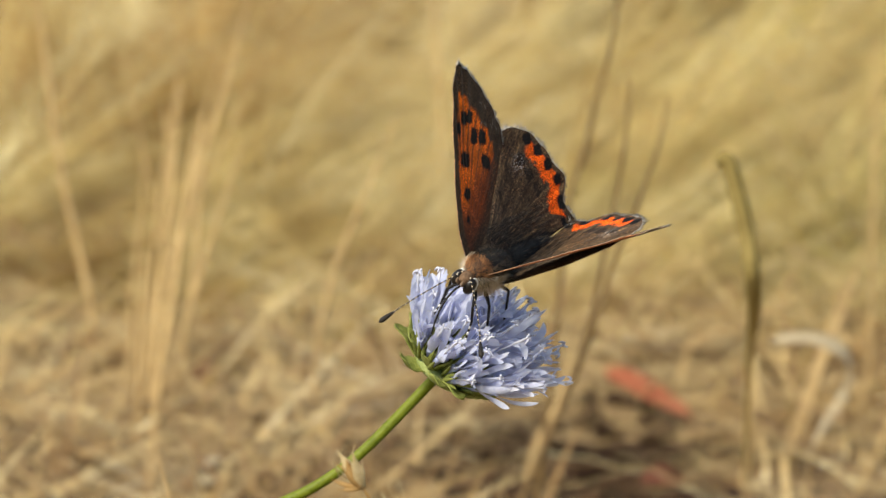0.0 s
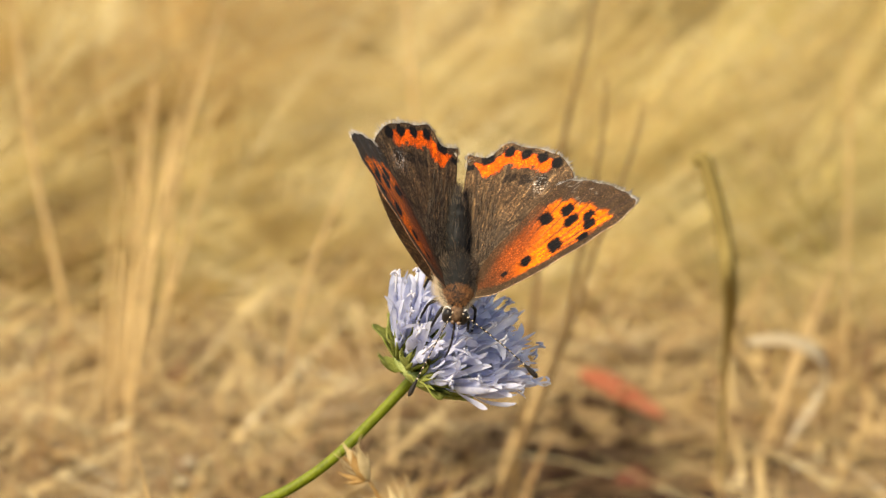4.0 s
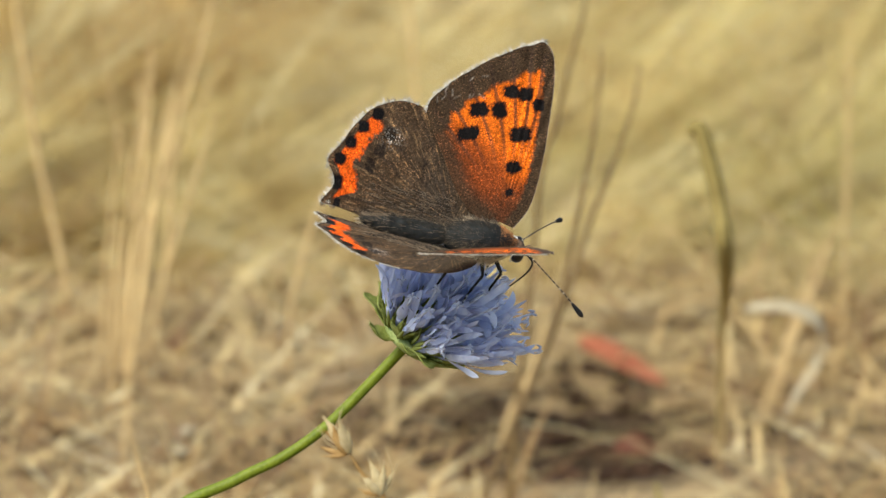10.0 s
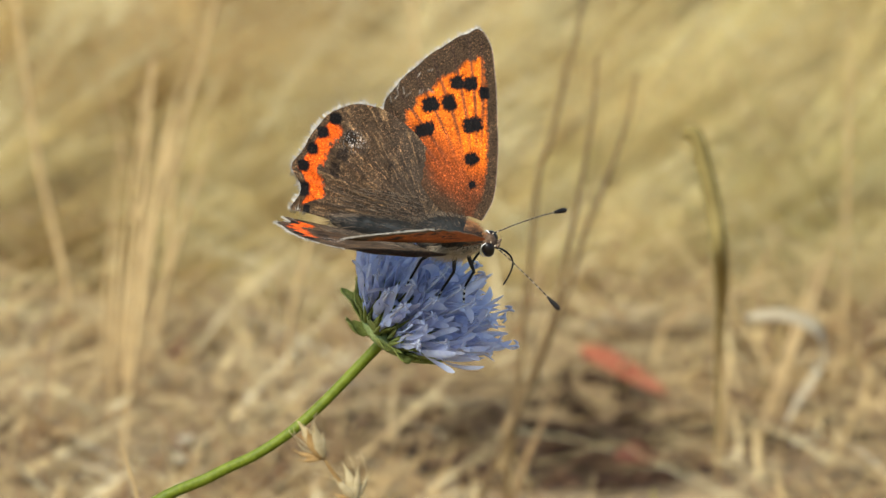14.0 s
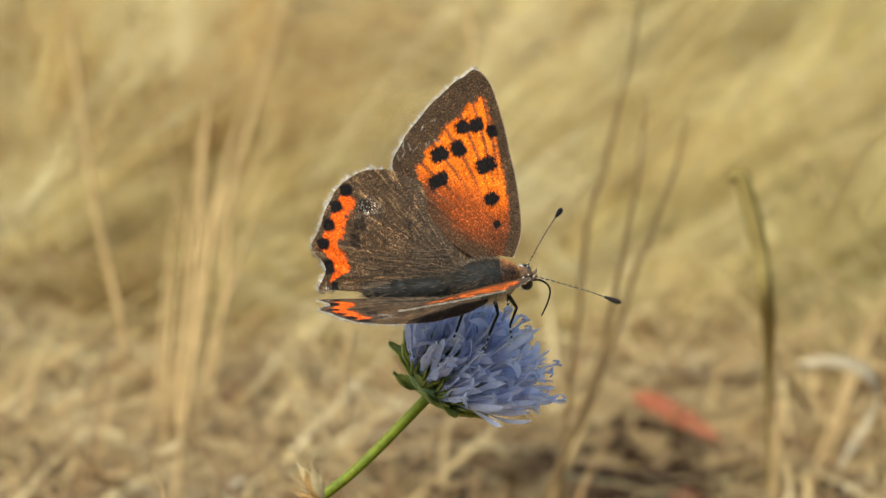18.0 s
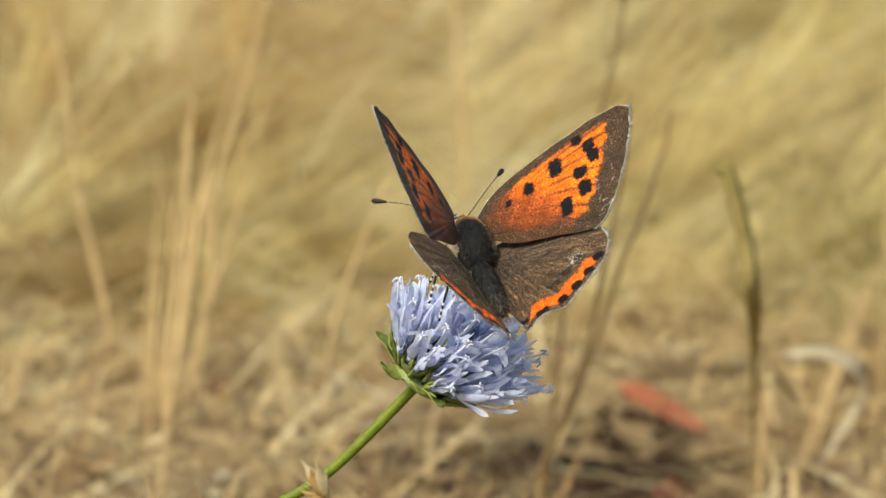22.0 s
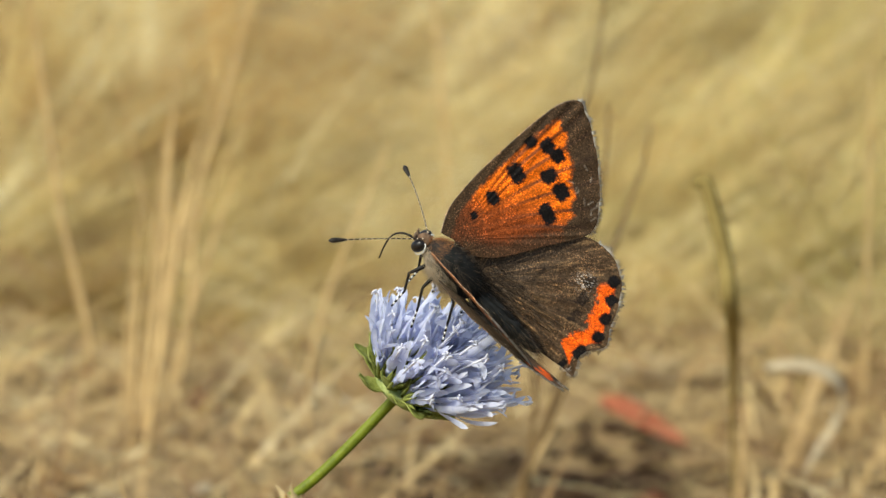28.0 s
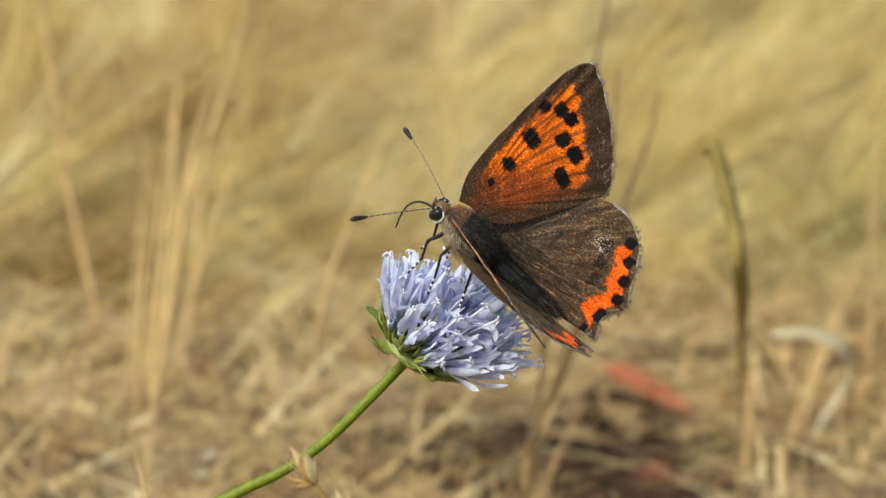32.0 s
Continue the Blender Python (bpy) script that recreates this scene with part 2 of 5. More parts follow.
def tube(points, radii, sides=8, n=24):
    """Vertices and faces of a round, tapered tube along a smooth line."""
    c = curve_through(points, n)
    r = np.interp(np.linspace(0, 1, n), np.linspace(0, 1, len(radii)), radii)
    verts, faces = [], []
    t = np.gradient(c, axis=0)
    side = Vector((0.31, 0.87, 0.38))
    for k in range(n):
        d = Vector(t[k]).normalized()
        side = (side - d * side.dot(d)).normalized()
        up = d.cross(side)
        for j in range(sides):
            a = 2 * math.pi * j / sides
            verts.append(Vector(c[k]) + (side * math.cos(a) + up * math.sin(a)) * r[k])
    for k in range(n - 1):
        for j in range(sides):
            q = (j + 1) % sides
            faces.append((k * sides + j, k * sides + q, (k + 1) * sides + q, (k + 1) * sides + j))
    faces.append(tuple(range(sides))[::-1])
    faces.append(tuple(range((n - 1) * sides, n * sides)))
    return verts, faces


def merge(*shapes):
    verts, faces, slots = [], [], []
    for v, f, s in shapes:
        o = len(verts)
        verts += list(v)
        faces += [tuple(i + o for i in g) for g in f]
        slots += [s] * len(f)
    return verts, faces, slots


def ball(centre, radii, rings=14, sides=20, shape=None):
    """A rounded body; shape may push each unit vector in or out."""
    verts, faces = [], []
    for i in range(rings + 1):
        for j in range(sides):
            a, b = math.pi * i / rings, 2 * math.pi * j / sides
            u = Vector((math.cos(a), math.sin(a) * math.cos(b), math.sin(a) * math.sin(b)))
            k = shape(u) if shape else 1.0
            verts.append(Vector(centre) + Vector((u.x * radii[0], u.y * radii[1], u.z * radii[2])) * k)
    for i in range(rings):
        for j in range(sides):
            q = (j + 1) % sides
            faces.append((i * sides + j, i * sides + q, (i + 1) * sides + q, (i + 1) * sides + j))
    return verts, faces


def scaled(verts, k=MM):
    return [Vector(v) * k for v in verts]


# ---- the ground: one sheet to the horizon, uneven near the flower ----
def lie(x, y):
    """Height of the ground."""
    far = min(1.0, max(0.0, (math.hypot(x, y - 0.7) - 2.0) / 20.0))
    h = 0.012 * (noise.noise(Vector((x * 4.0, y * 4.0, 0.3))) + 0.5 * noise.noise(Vector((x * 13.0, y * 13.0, 4.0))))
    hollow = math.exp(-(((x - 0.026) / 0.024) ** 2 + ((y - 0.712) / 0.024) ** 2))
    return h * (1 - far) - 0.012 * hollow + far * 0.4 * noise.noise(Vector((x * 0.05, y * 0.05, 9.0)))


def ground_sheet():
    steps = [s * 0.012 for s in range(-68, 69)]
    outer = [1.1, 1.5, 2.2, 3.5, 6, 11, 20, 40, 90, 200, 600, 2000]
    xs = [-v for v in reversed(outer)] + steps + outer
    ys = [0.7 + v for v in xs]
    verts = [(x, y, lie(x, y)) for y in ys for x in xs]
    n = len(xs)
    faces = [(j * n + i, j * n + i + 1, (j + 1) * n + i + 1, (j + 1) * n + i) for j in range(len(ys) - 1) for i in range(n - 1)]
    slots = []
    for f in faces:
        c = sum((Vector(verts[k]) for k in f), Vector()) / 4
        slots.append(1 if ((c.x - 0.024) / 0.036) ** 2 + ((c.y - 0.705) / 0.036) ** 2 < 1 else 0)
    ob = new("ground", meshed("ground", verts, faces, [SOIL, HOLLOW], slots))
    return tagged(ob, "dry brown soil under dead grass", "ground", kind="structure")


ground_sheet()


# ---- dead grass ----
def blade(rng, x, y, length, lean, azimuth, width, droop, segments=5, lift=0.0):
    """One folded grass blade, rooted at x, y: three vertices across, bending over with its length."""
    verts, faces = [], []
    p = Vector((x, y, lie(x, y) - 0.002 + lift))
    a, el = azimuth, math.pi / 2 - lean
    step = length / segments
    for k in range(segments + 1):
        d = Vector((math.cos(a) * math.cos(el), math.sin(a) * math.cos(el), math.sin(el)))
        side = Vector((-math.sin(a), math.cos(a), 0))
        up = side.cross(d)
        w = width * (1 - 0.85 * (k / segments) ** 1.6) / 2
        verts += [p - side * w, p - up * w * 0.5, p + side * w]
        p = p + d * step
        el -= droop / segments
        a += rng.uniform(-0.12, 0.12)
        if p.z < lie(p.x, p.y) + 0.001 and k > 0:
            p.z = lie(p.x, p.y) + 0.001 + rng.uniform(0, 0.002)
    for k in range(segments):
        for j in range(2):
            faces.append((3 * k + j, 3 * k + j + 1, 3 * k + j + 4, 3 * k + j + 3))
    return verts, faces


def field(name, label, mat, count, seed, area, make, keep=None):
    """Many blades in one sheet of grass."""
    rng = random.Random(seed)
    verts, faces, tones = [], [], []
    done = 0
    while done < count:
        x, y = area(rng)
        if keep and not keep(x, y, rng):
            continue
        v, f = make(rng, x, y)
        o = len(verts)
        verts += v
        faces += [tuple(i + o for i in g) for g in f]
        tones += [min(0.65, max(0.0, 0.27 + 0.5 * noise.noise(Vector((x * 90.0, y * 50.0, seed))) + rng.uniform(-0.2, 0.2)))] * len(v)
        done += 1
    ob = new(name, toned(meshed(name, verts, faces, [mat]), tones))
    return tagged(ob, label, "grass", kind="stuff")


def wedge(y0, y1, power=1.0):
    def area(rng):
        y = y0 + (y1 - y0) * rng.random() ** power
        return rng.uniform(-1, 1) * (0.05 + 0.16 * y), y
    return area


def off_hollow(x, y, rng):
    return ((x - 0.027) / 0.034) ** 2 + ((y - 0.680) / 0.085) ** 2 > rng.uniform(0.3, 1.4) and not (0.028 < x < 0.044 and 0.70 < y < 0.745 and rng.random() < 0.85)


def round_about(rng):
    a, r = rng.uniform(0, 2 * math.pi), 0.25 + 3.4 * rng.random() ** 0.6
    return r * math.cos(a), 0.5 + r * math.sin(a)


def outside_view(x, y, rng):
    return not (abs(x) < 0.08 + 0.2 * max(y, 0) and -0.3 < y < 2.6)


def litter_blade(rng, x, y):
    return blade(rng, x, y, rng.uniform(0.008, 0.034), rng.uniform(0.95, 1.62), rng.gauss(0.1, 1.2) + rng.choice((0, math.pi)), rng.choice((rng.uniform(0.0003, 0.0008), rng.uniform(0.0005, 0.0014))), rng.uniform(-0.3, 0.5), 4, rng.uniform(0.001, 0.007))


def flake(rng, x, y):
    return blade(rng, x, y, rng.uniform(0.003, 0.011), rng.uniform(0.8, 1.6), rng.uniform(0, 6.3), rng.uniform(0.0012, 0.0032), rng.uniform(-0.8, 0.9), 3, rng.uniform(0.002, 0.008))


def bent_blade(rng, x, y):
    return blade(rng, x, y, rng.uniform(0.02, 0.06), rng.uniform(0.7, 1.5), rng.gauss(0.3, 1.2), rng.uniform(0.0003, 0.0008), rng.uniform(0.2, 1.7), 6)


def short_blade(rng, x, y):
    return blade(rng, x, y, rng.uniform(0.015, 0.05), rng.uniform(0.2, 1.4), rng.uniform(0, 6.3), rng.uniform(0.0006, 0.0014), rng.uniform(0.2, 1.4), 4)


def tufts(name, label, mat, count, blades, seed, area, keep=None, combed=(0.1, 0.7), bowed=(0.6, 0.3), tall=1.0, wide=1.0, flip=0.25, fan=0.4, pale=0.42):
    """Tufts of fine grass whose blades arch out of one root, each tuft combed its own way and of its own tone."""
    rng = random.Random(seed)
    verts, faces, tones = [], [], []
    done = 0
    while done < count:
        x, y = area(rng)
        if keep and not keep(x, y, rng):
            continue
        done += 1
        comb, size, bow = rng.gauss(*combed) + (math.pi if rng.random() < flip else 0.0), rng.uniform(0.6, 1.5), rng.gauss(*bowed)
        tone = min(0.65, max(0.0, pale + 0.45 * noise.noise(Vector((x * 34.0, y * 12.0, seed))) + rng.gauss(0, 0.2)))
        for _ in range(blades):
            a, r = rng.uniform(0, 6.283), 0.0035 * size * math.sqrt(rng.random())
            v, f = blade(rng, x + r * math.cos(a), y + r * math.sin(a), tall * size * rng.uniform(0.04, 0.10), abs(bow + rng.gauss(0, 0.18)), comb + rng.gauss(0, fan), wide * rng.uniform(0.00022, 0.0005), rng.uniform(0.0, 0.9), 4)
            o = len(verts)
            verts += v
            faces += [tuple(i + o for i in g) for g in f]
            tones += [tone] * len(v)
    ob = new(name, toned(meshed(name, verts, faces, [mat]), tones))
    return tagged(ob, label, "grass", kind="stuff")


def on_right(x, y, rng):
    return x > y * rng.uniform(0.0, 0.05) and off_hollow(x, y, rng)


def on_left(x, y, rng):
    return x < -0.035 * y * rng.uniform(0.6, 1.6)


def clumped(x, y, rng):
    """Litter lies in heaps with bare soil between."""
    heap = noise.noise(Vector((x * 70.0, y * 28.0, 3.0))) + 0.6 * noise.noise(Vector((x * 170.0, y * 70.0, 6.0)))
    return off_hollow(x, y, rng) and heap > rng.uniform(-0.6, 0.1)


def scorched(x, y, rng):
    """One withered patch, and single tufts beside it."""
    return ((x + 0.095) / 0.035) ** 2 + ((y - 1.10) / 0.14) ** 2 < 1 or (x < -0.05 and rng.random() < 0.12)


field("grass_litter", "flattened tan and grey dead grass litter", LITTER, 15000, 11, wedge(0.60, 2.0, 2.2), litter_blade, clumped)
field("leaf_crumbs", "crumbled brown and grey leaf flakes on the litter", LITTER, 1100, 25, wedge(0.62, 1.1, 1.3), flake, clumped)
tufts("combed_grass", "pale straw tufts all combed one way", STRAW, 420, 34, 12, wedge(0.92, 2.4, 1.4), on_right, (0.05, 0.3), (0.95, 0.25), 0.7, 2.0, 0.05, 0.12, 0.35)
tufts("flattened_grass", "flattened tufts of fine tan dry grass", STRAW, 330, 32, 21, wedge(0.82, 1.12), lambda x, y, rng: x < 0.06 * y and off_hollow(x, y, rng), (0.05, 0.35), (1.26, 0.17), 0.6, 2.0, 0.35, 0.14, 0.38)
tufts("far_flattened_grass", "flattened bleached tufts of fine dry grass", STRAW, 620, 32, 26, wedge(1.06, 2.4, 1.4), lambda x, y, rng: x < 0.06 * y, (0.05, 0.35), (1.22, 0.18), 0.65, 2.0, 0.35, 0.14, 0.60)
tufts("dry_grass", "arching tufts of fine straw-yellow dry grass", STRAW, 130, 24, 22, wedge(0.90, 2.4, 1.3), on_left, (0.3, 0.8), (0.6, 0.3), 0.8, 1.2, 0.3, 0.35)
tufts("low_grass_tufts", "low flattened tufts of bleached dry grass", LITTER, 240, 26, 18, wedge(0.70, 1.0), clumped, (0.05, 0.5), (1.42, 0.12), 0.5, 1.3, 0.4, 0.4, 0.34)
tufts("fading_grass", "olive-yellow fading tufts of fine grass", OLIVE, 280, 34, 14, wedge(0.84, 2.4, 1.2), on_right, (0.1, 0.35), (0.95, 0.25), 0.7, 2.0, 0.1, 0.12)
tufts("golden_grass", "golden-brown withered tufts of fine grass", GOLDEN, 130, 46, 19, wedge(0.92, 1.6), scorched, (0.2, 0.6), (1.1, 0.2), 0.7, 1.8, 0.25, 0.14)
tufts("low_fading_grass", "low olive-yellow tufts among the litter", OLIVE, 60, 36, 20, wedge(0.78, 1.05), lambda x, y, rng: x > 0.035 and off_hollow(x, y, rng), (0.2, 0.5), (1.15, 0.2), 0.6)
field("low_dry_grass", "low bent dry grass blades among the litter", STRAW, 700, 17, wedge(0.72, 1.1), bent_blade, off_hollow)
field("short_dry_grass", "short dead grass round the flower's foot", STRAW, 1300, 15, wedge(0.12, 0.62), short_blade, lambda x, y, rng: (abs(y - 0.34) > 0.02 or abs(x) > 0.06) and (y < 0.40 or abs(x) > 0.02 + 0.13 * y))
tufts("meadow_grass", "tufts of dry yellow meadow grass all round", STRAW, 1400, 13, 16, round_about, outside_view)


# ---- single stems that stand out ----
def grass_stem(name, label, points, width, mat, sides=7, n=30, tip=0.35, profile=(0.42, 0.5, 0.5, 0.5)):
    """A standing stem in millimetres, from its top down into the ground."""
    pts = [tuple(p) for p in points]
    x, y, z = pts[-1]
    foot = lie(x / 1000, y / 1000) * 1000 - 2
    if z > foot + 1:
        pts.append((x - 1.0, y - 0.5, (z + foot) / 2))
        pts.append((x - 1.5, y - 0.8, foot))
    base = Vector(pts[-1])
    root = thing(name, label, "grass stem", group="dry stems", place=Matrix.Translation(base * MM))
    v, f = tube([Vector(p) - base for p in pts], [width * tip / 2] + [width * k for k in profile], sides, n)
    child("stalk", meshed("stalk", scaled(v), f, [mat]), root)
    return root


grass_stem("grass_stem", "tall brown dry grass stem, slightly bent", [(24.5, 618, 98), (22.3, 615.8, 82), (19.9, 614.1, 72.7), (17.9, 612.6, 64.2), (16.2, 611.8, 59.5), (15.2, 610.1, 50), (14, 608, 38.5), (12.5, 605.5, 24.4), (10.9, 602.7, 8.9)], 0.88, BROWN_STEM)
grass_stem("grass_stem", "thin brown dry grass stem curving to its foot", [(22.8, 575, 81.4), (22.1, 573.5, 72.7), (20.2, 571.6, 62.5), (18.6, 570.3, 55.2), (17.3, 569.2, 48.6), (14.7, 567.9, 41.3), (11.7, 566.6, 34), (8.8, 565.4, 27.5), (6.9, 564.4, 21.7)], 0.88, BROWN_STEM)
grass_stem("grass_stem", "thin brown dry grass stem leaning over", [(29.5, 604.3, 74.8), (28.1, 603.1, 68), (25, 601.6, 59.6), (22.4, 600.5, 53.5), (20.3, 599.3, 46.6), (18, 598.2, 40.5), (15.3, 597, 33.6), (12.2, 595.7, 26.7)], 0.88, BROWN_STEM)
hook = grass_stem("hooked_stem", "olive-brown dry stem with a hooked tip", [(33.3, 553.3, 73.9), (34.2, 553.3, 74.2), (35.3, 552.6, 70.6), (36.6, 551.7, 65.2), (37.4, 550.7, 59.6), (38.8, 567, 51.4), (41.0, 603, 36.4), (45.3, 665.6, 2.4)], 2.2, HOOK_STEM, tip=0.8, profile=(0.45, 0.5, 0.5, 0.5, 0.3, 0.14, 0.1, 0.1))
v, f = ball(Vector((33.4, 553.3, 73.8)) - hook.location * 1000, (0.9, 0.6, 0.6), 8, 10)
child("seed_tip", meshed("seed_tip", scaled(v), f, [HOOK_STEM]), hook, "withered hooked tip")
grass_stem("grass_stem", "pale broad dry grass stem", [(-76, 798, 82), (-73.5, 795.7, 62.7), (-71, 792.4, 44.7), (-69.2, 790.2, 32.6), (-66.9, 788.4, 22.6), (-63.8, 785.9, 8.5)], 1.30, PALE_STEM)
grass_stem("grass_stem", "pale leaning dry grass stem", [(-31, 768, 84), (-35.6, 765.3, 64.6), (-40, 762.6, 49.1), (-45.4, 759.5, 31.7), (-49.8, 757.1, 18.2), (-52, 755, 6.5)], 1.08, PALE_STEM)
grass_stem("grass_stem", "pale arching dry grass stem", [(-8.3, 712.9, 56.5), (-12.4, 711.2, 46.5), (-17, 709.3, 35.7), (-20.2, 707.5, 25.7), (-21.8, 705.9, 16.7), (-21.9, 703.3, 2.2)], 0.75, PALE_STEM)
grass_stem("grass_stem", "pale upright dry grass stem", [(-3.5, 948, 75), (-2.3, 945.7, 51.5), (-1, 942.3, 32.4), (0.2, 938.4, 10.9)], 1.30, PALE_STEM)
grass_stem("grass_stem", "short pale dry grass stem", [(-54, 842, 38.4), (-52.9, 840.7, 31), (-52.9, 838.7, 20.3)], 1.37, PALE_STEM)
grass_stem("grass_stem", "pale yellow bent grass stem", [(20.2, 706.3, 20.4), (18.8, 705, 13.1), (16.6, 704.1, 7.7), (13.8, 703.1, 2.3)], 1.30, PALE_STEM)
grass_stem("grass_stem", "pale dry grass stem with a bend", [(-42, 771, 45), (-43.9, 769.3, 30), (-44.4, 767.2, 18.3), (-46.9, 764.8, 4.5)], 1.37, PALE_STEM)
grass_stem("grass_stem", "pale upright dry grass stem", [(72.4, 744, 65), (72.4, 742.3, 52.2), (71.9, 738.6, 31.5), (71.5, 735.2, 12.7)], 0.75, PALE_STEM)

for label, points, width in (
        ("thin orange-tan dry stem in a loose bunch", [(-46.5, 772, 62), (-48, 771, 48), (-51, 769, 30), (-52.5, 767, 12)], 0.9),
        ("thin leaning orange-tan dry stem", [(-40, 780, 58), (-44, 778, 44), (-49, 775, 26), (-53, 772, 8)], 0.8),
        ("short thin orange-tan dry stem", [(-53, 765, 40), (-53.5, 764, 30), (-55, 763, 18), (-55.5, 761, 6)], 0.9),
        ("thin dry stem leaning over its neighbour", [(-34, 790, 52), (-41, 788, 38), (-48, 785, 22), (-52, 783, 8)], 0.7),
        ("thin pale dry stem crossing the bunch", [(-58, 790, 56), (-55, 788, 40), (-51, 785, 22), (-49, 783, 8)], 0.7)):
    grass_stem("grass_stem", label, points, width, PALE_STEM)
for label, points, width in (
        ("broad orange-tan dry stem in a standing bunch", [(-40, 716, 56), (-42.5, 714, 42), (-45.5, 711, 24), (-48.5, 706, 4)], 1.5),
        ("orange-tan dry stem standing in a bunch", [(-44, 722, 60), (-45.5, 720, 44), (-47.5, 716, 24), (-49.5, 711, 4)], 1.2),
        ("orange-tan dry stem leaning out of a bunch", [(-34, 724, 50), (-38.5, 721, 36), (-44, 717, 18), (-47, 713, 3)], 1.0),
        ("short orange-tan dry stem of a bunch", [(-49.5, 712, 34), (-50, 710, 24), (-50.5, 707, 12), (-50.8, 704, 2)], 1.2),
        ("brown-tan dry stem leaning over the litter", [(66, 722, 28), (62.5, 719, 18), (58.5, 715, 8), (56, 712, 1)], 1.1),
        ("tan dry stem leaning over the litter", [(70, 735, 30), (66.5, 732, 20), (61.5, 727, 8), (59, 724, 0)], 1.3),
        ("pale short dry stem among the litter", [(49.5, 706, 14), (49.3, 705, 10), (48.8, 704, 5), (48.6, 703, 0)], 1.4)):
    grass_stem("grass_stem", label, points, width, PALE_STEM)
grass_stem("thin_blade", "thin bleached grass blade close to the lens", [(-30.6, 429.8, 64.0), (-29.6, 429.5, 60.0), (-28.4, 429.0, 54.0), (-27.8, 428.0, 36.0)], 0.45, PALE_STEM, tip=0.2)
grass_stem("green_blade", "short pale green grass blade", [(30.9, 584.7, 20.6), (31.6, 584.5, 17.0), (32.4, 584.2, 11.0)], 1.2, OLIVE, tip=0.25)


def dead_leaf(name, label, points, width, mat, curl):
    """A curled dead leaf on the litter, along a line in millimetres."""
    c = curve_through(points, 18)
    mid = c.mean(axis=0)
    verts, faces = [], []
    for k, p in enumerate(c):
        s = k / 17
        w = width * (0.25 + 1.6 * s * (1 - s) * 2) * 0.55
        for j in range(5):
            q = (j - 2) / 2
            verts.append((p[0] - mid[0], p[1] - mid[1] + q * w * 0.6, p[2] - mid[2] + q * w * 0.6 + curl * q * q))
    n = len(verts)
    verts += [(x, y + 0.15, z - 0.25) for x, y, z in verts]
    for k in range(17):
        for j in range(4):
            a = 5 * k + j
            faces.append((a, a + 1, a + 6, a + 5))
            faces.append((n + a + 5, n + a + 6, n + a + 1, n + a))
    for k in range(17):
        for j in (0, 4):
            a = 5 * k + j
            faces.append((a, a + 5, n + a + 5, n + a) if j == 0 else (a + 5, a, n + a, n + a + 5))
    ob = new(name, meshed(name, scaled(verts), faces, [mat]))
    ob.location = Vector(mid) * MM
    return tagged(ob, label, "leaf")


dead_leaf("dead_leaf", "rusty red dead leaf lying on the litter", [(27, 742, 6.5), (31.5, 742, 4.9), (36, 742, 2.4), (41.6, 741.5, -0.8)], 5.0, RED_LEAF, 1.2)
dead_leaf("dead_leaf", "broad bleached bent dead leaf on the litter", [(52, 700, 21), (58, 700, 21.4), (63.2, 700, 19.4), (65, 700, 15.5), (63, 701, 10.5), (60.5, 701, 6.5), (58, 702, 1)], 3.4, WHITE_LEAF, 0.6)
dead_leaf("dead_leaf", "small crumpled red-brown dead leaf", [(-45, 757, 3.0), (-42, 757, 3.6), (-38.5, 757.5, 2.4)], 4.0, BROWN_LEAF, 1.0)
dead_leaf("dead_leaf", "dark red-brown dead leaf at the hollow's rim", [(31, 699, -2.0), (34.5, 698, -1.2), (38, 698.5, -2.6)], 4.0, BROWN_LEAF, 1.0)


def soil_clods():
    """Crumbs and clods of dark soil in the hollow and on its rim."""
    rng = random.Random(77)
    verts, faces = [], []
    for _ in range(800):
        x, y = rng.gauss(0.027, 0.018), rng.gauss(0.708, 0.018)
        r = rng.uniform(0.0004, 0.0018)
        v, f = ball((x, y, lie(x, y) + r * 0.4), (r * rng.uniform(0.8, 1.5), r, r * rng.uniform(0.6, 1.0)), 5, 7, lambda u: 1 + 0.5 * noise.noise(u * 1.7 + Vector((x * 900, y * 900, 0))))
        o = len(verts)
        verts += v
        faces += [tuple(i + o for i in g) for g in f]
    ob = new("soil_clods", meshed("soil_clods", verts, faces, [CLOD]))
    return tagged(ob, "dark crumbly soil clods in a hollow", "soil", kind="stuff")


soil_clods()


# ---- the flower ----
JOINT = Vector((-2.9, 344.6, 89.05))          # where the head sits on the stem, in millimetres
FOOT = Vector((-44.0, 338.0, -2.0))
wild_flower = thing("wild_flower", "pale blue scabious-like flower on a bent green stem", "flower", place=Matrix.Translation(FOOT * MM))


def sway(x, z):
    """The flower moved by the wind, in millimetres."""
    return Matrix.Translation((FOOT + Vector((x, 0, z))) * MM)


RIGHT, UP, NEAR = Vector((1, 0, 0)), Vector((0, math.sin(radians(10)), math.cos(radians(10)))), Vector((0, -math.cos(radians(10)), math.sin(radians(10))))
AXIS = (RIGHT * 0.56 + UP * 0.74 + NEAR * 0.38).normalized()
v, f = tube([p - FOOT for p in (JOINT + AXIS * 1.0, JOINT, Vector((-8.25, 342.2, 84.0)), Vector((-12.0, 341.8, 81.25)), Vector((-16.0, 341.5, 79.3)), Vector((-22.7, 341, 75.5)), Vector((-34, 340, 62)), Vector((-41, 339, 34)), FOOT)], [0.56, 0.43, 0.42, 0.42, 0.44, 0.48, 0.55, 0.62, 0.7], 12, 60)
child("stem", meshed("stem", scaled(v), f, [STEM_GREEN]), wild_flower, "smooth bent green stem")

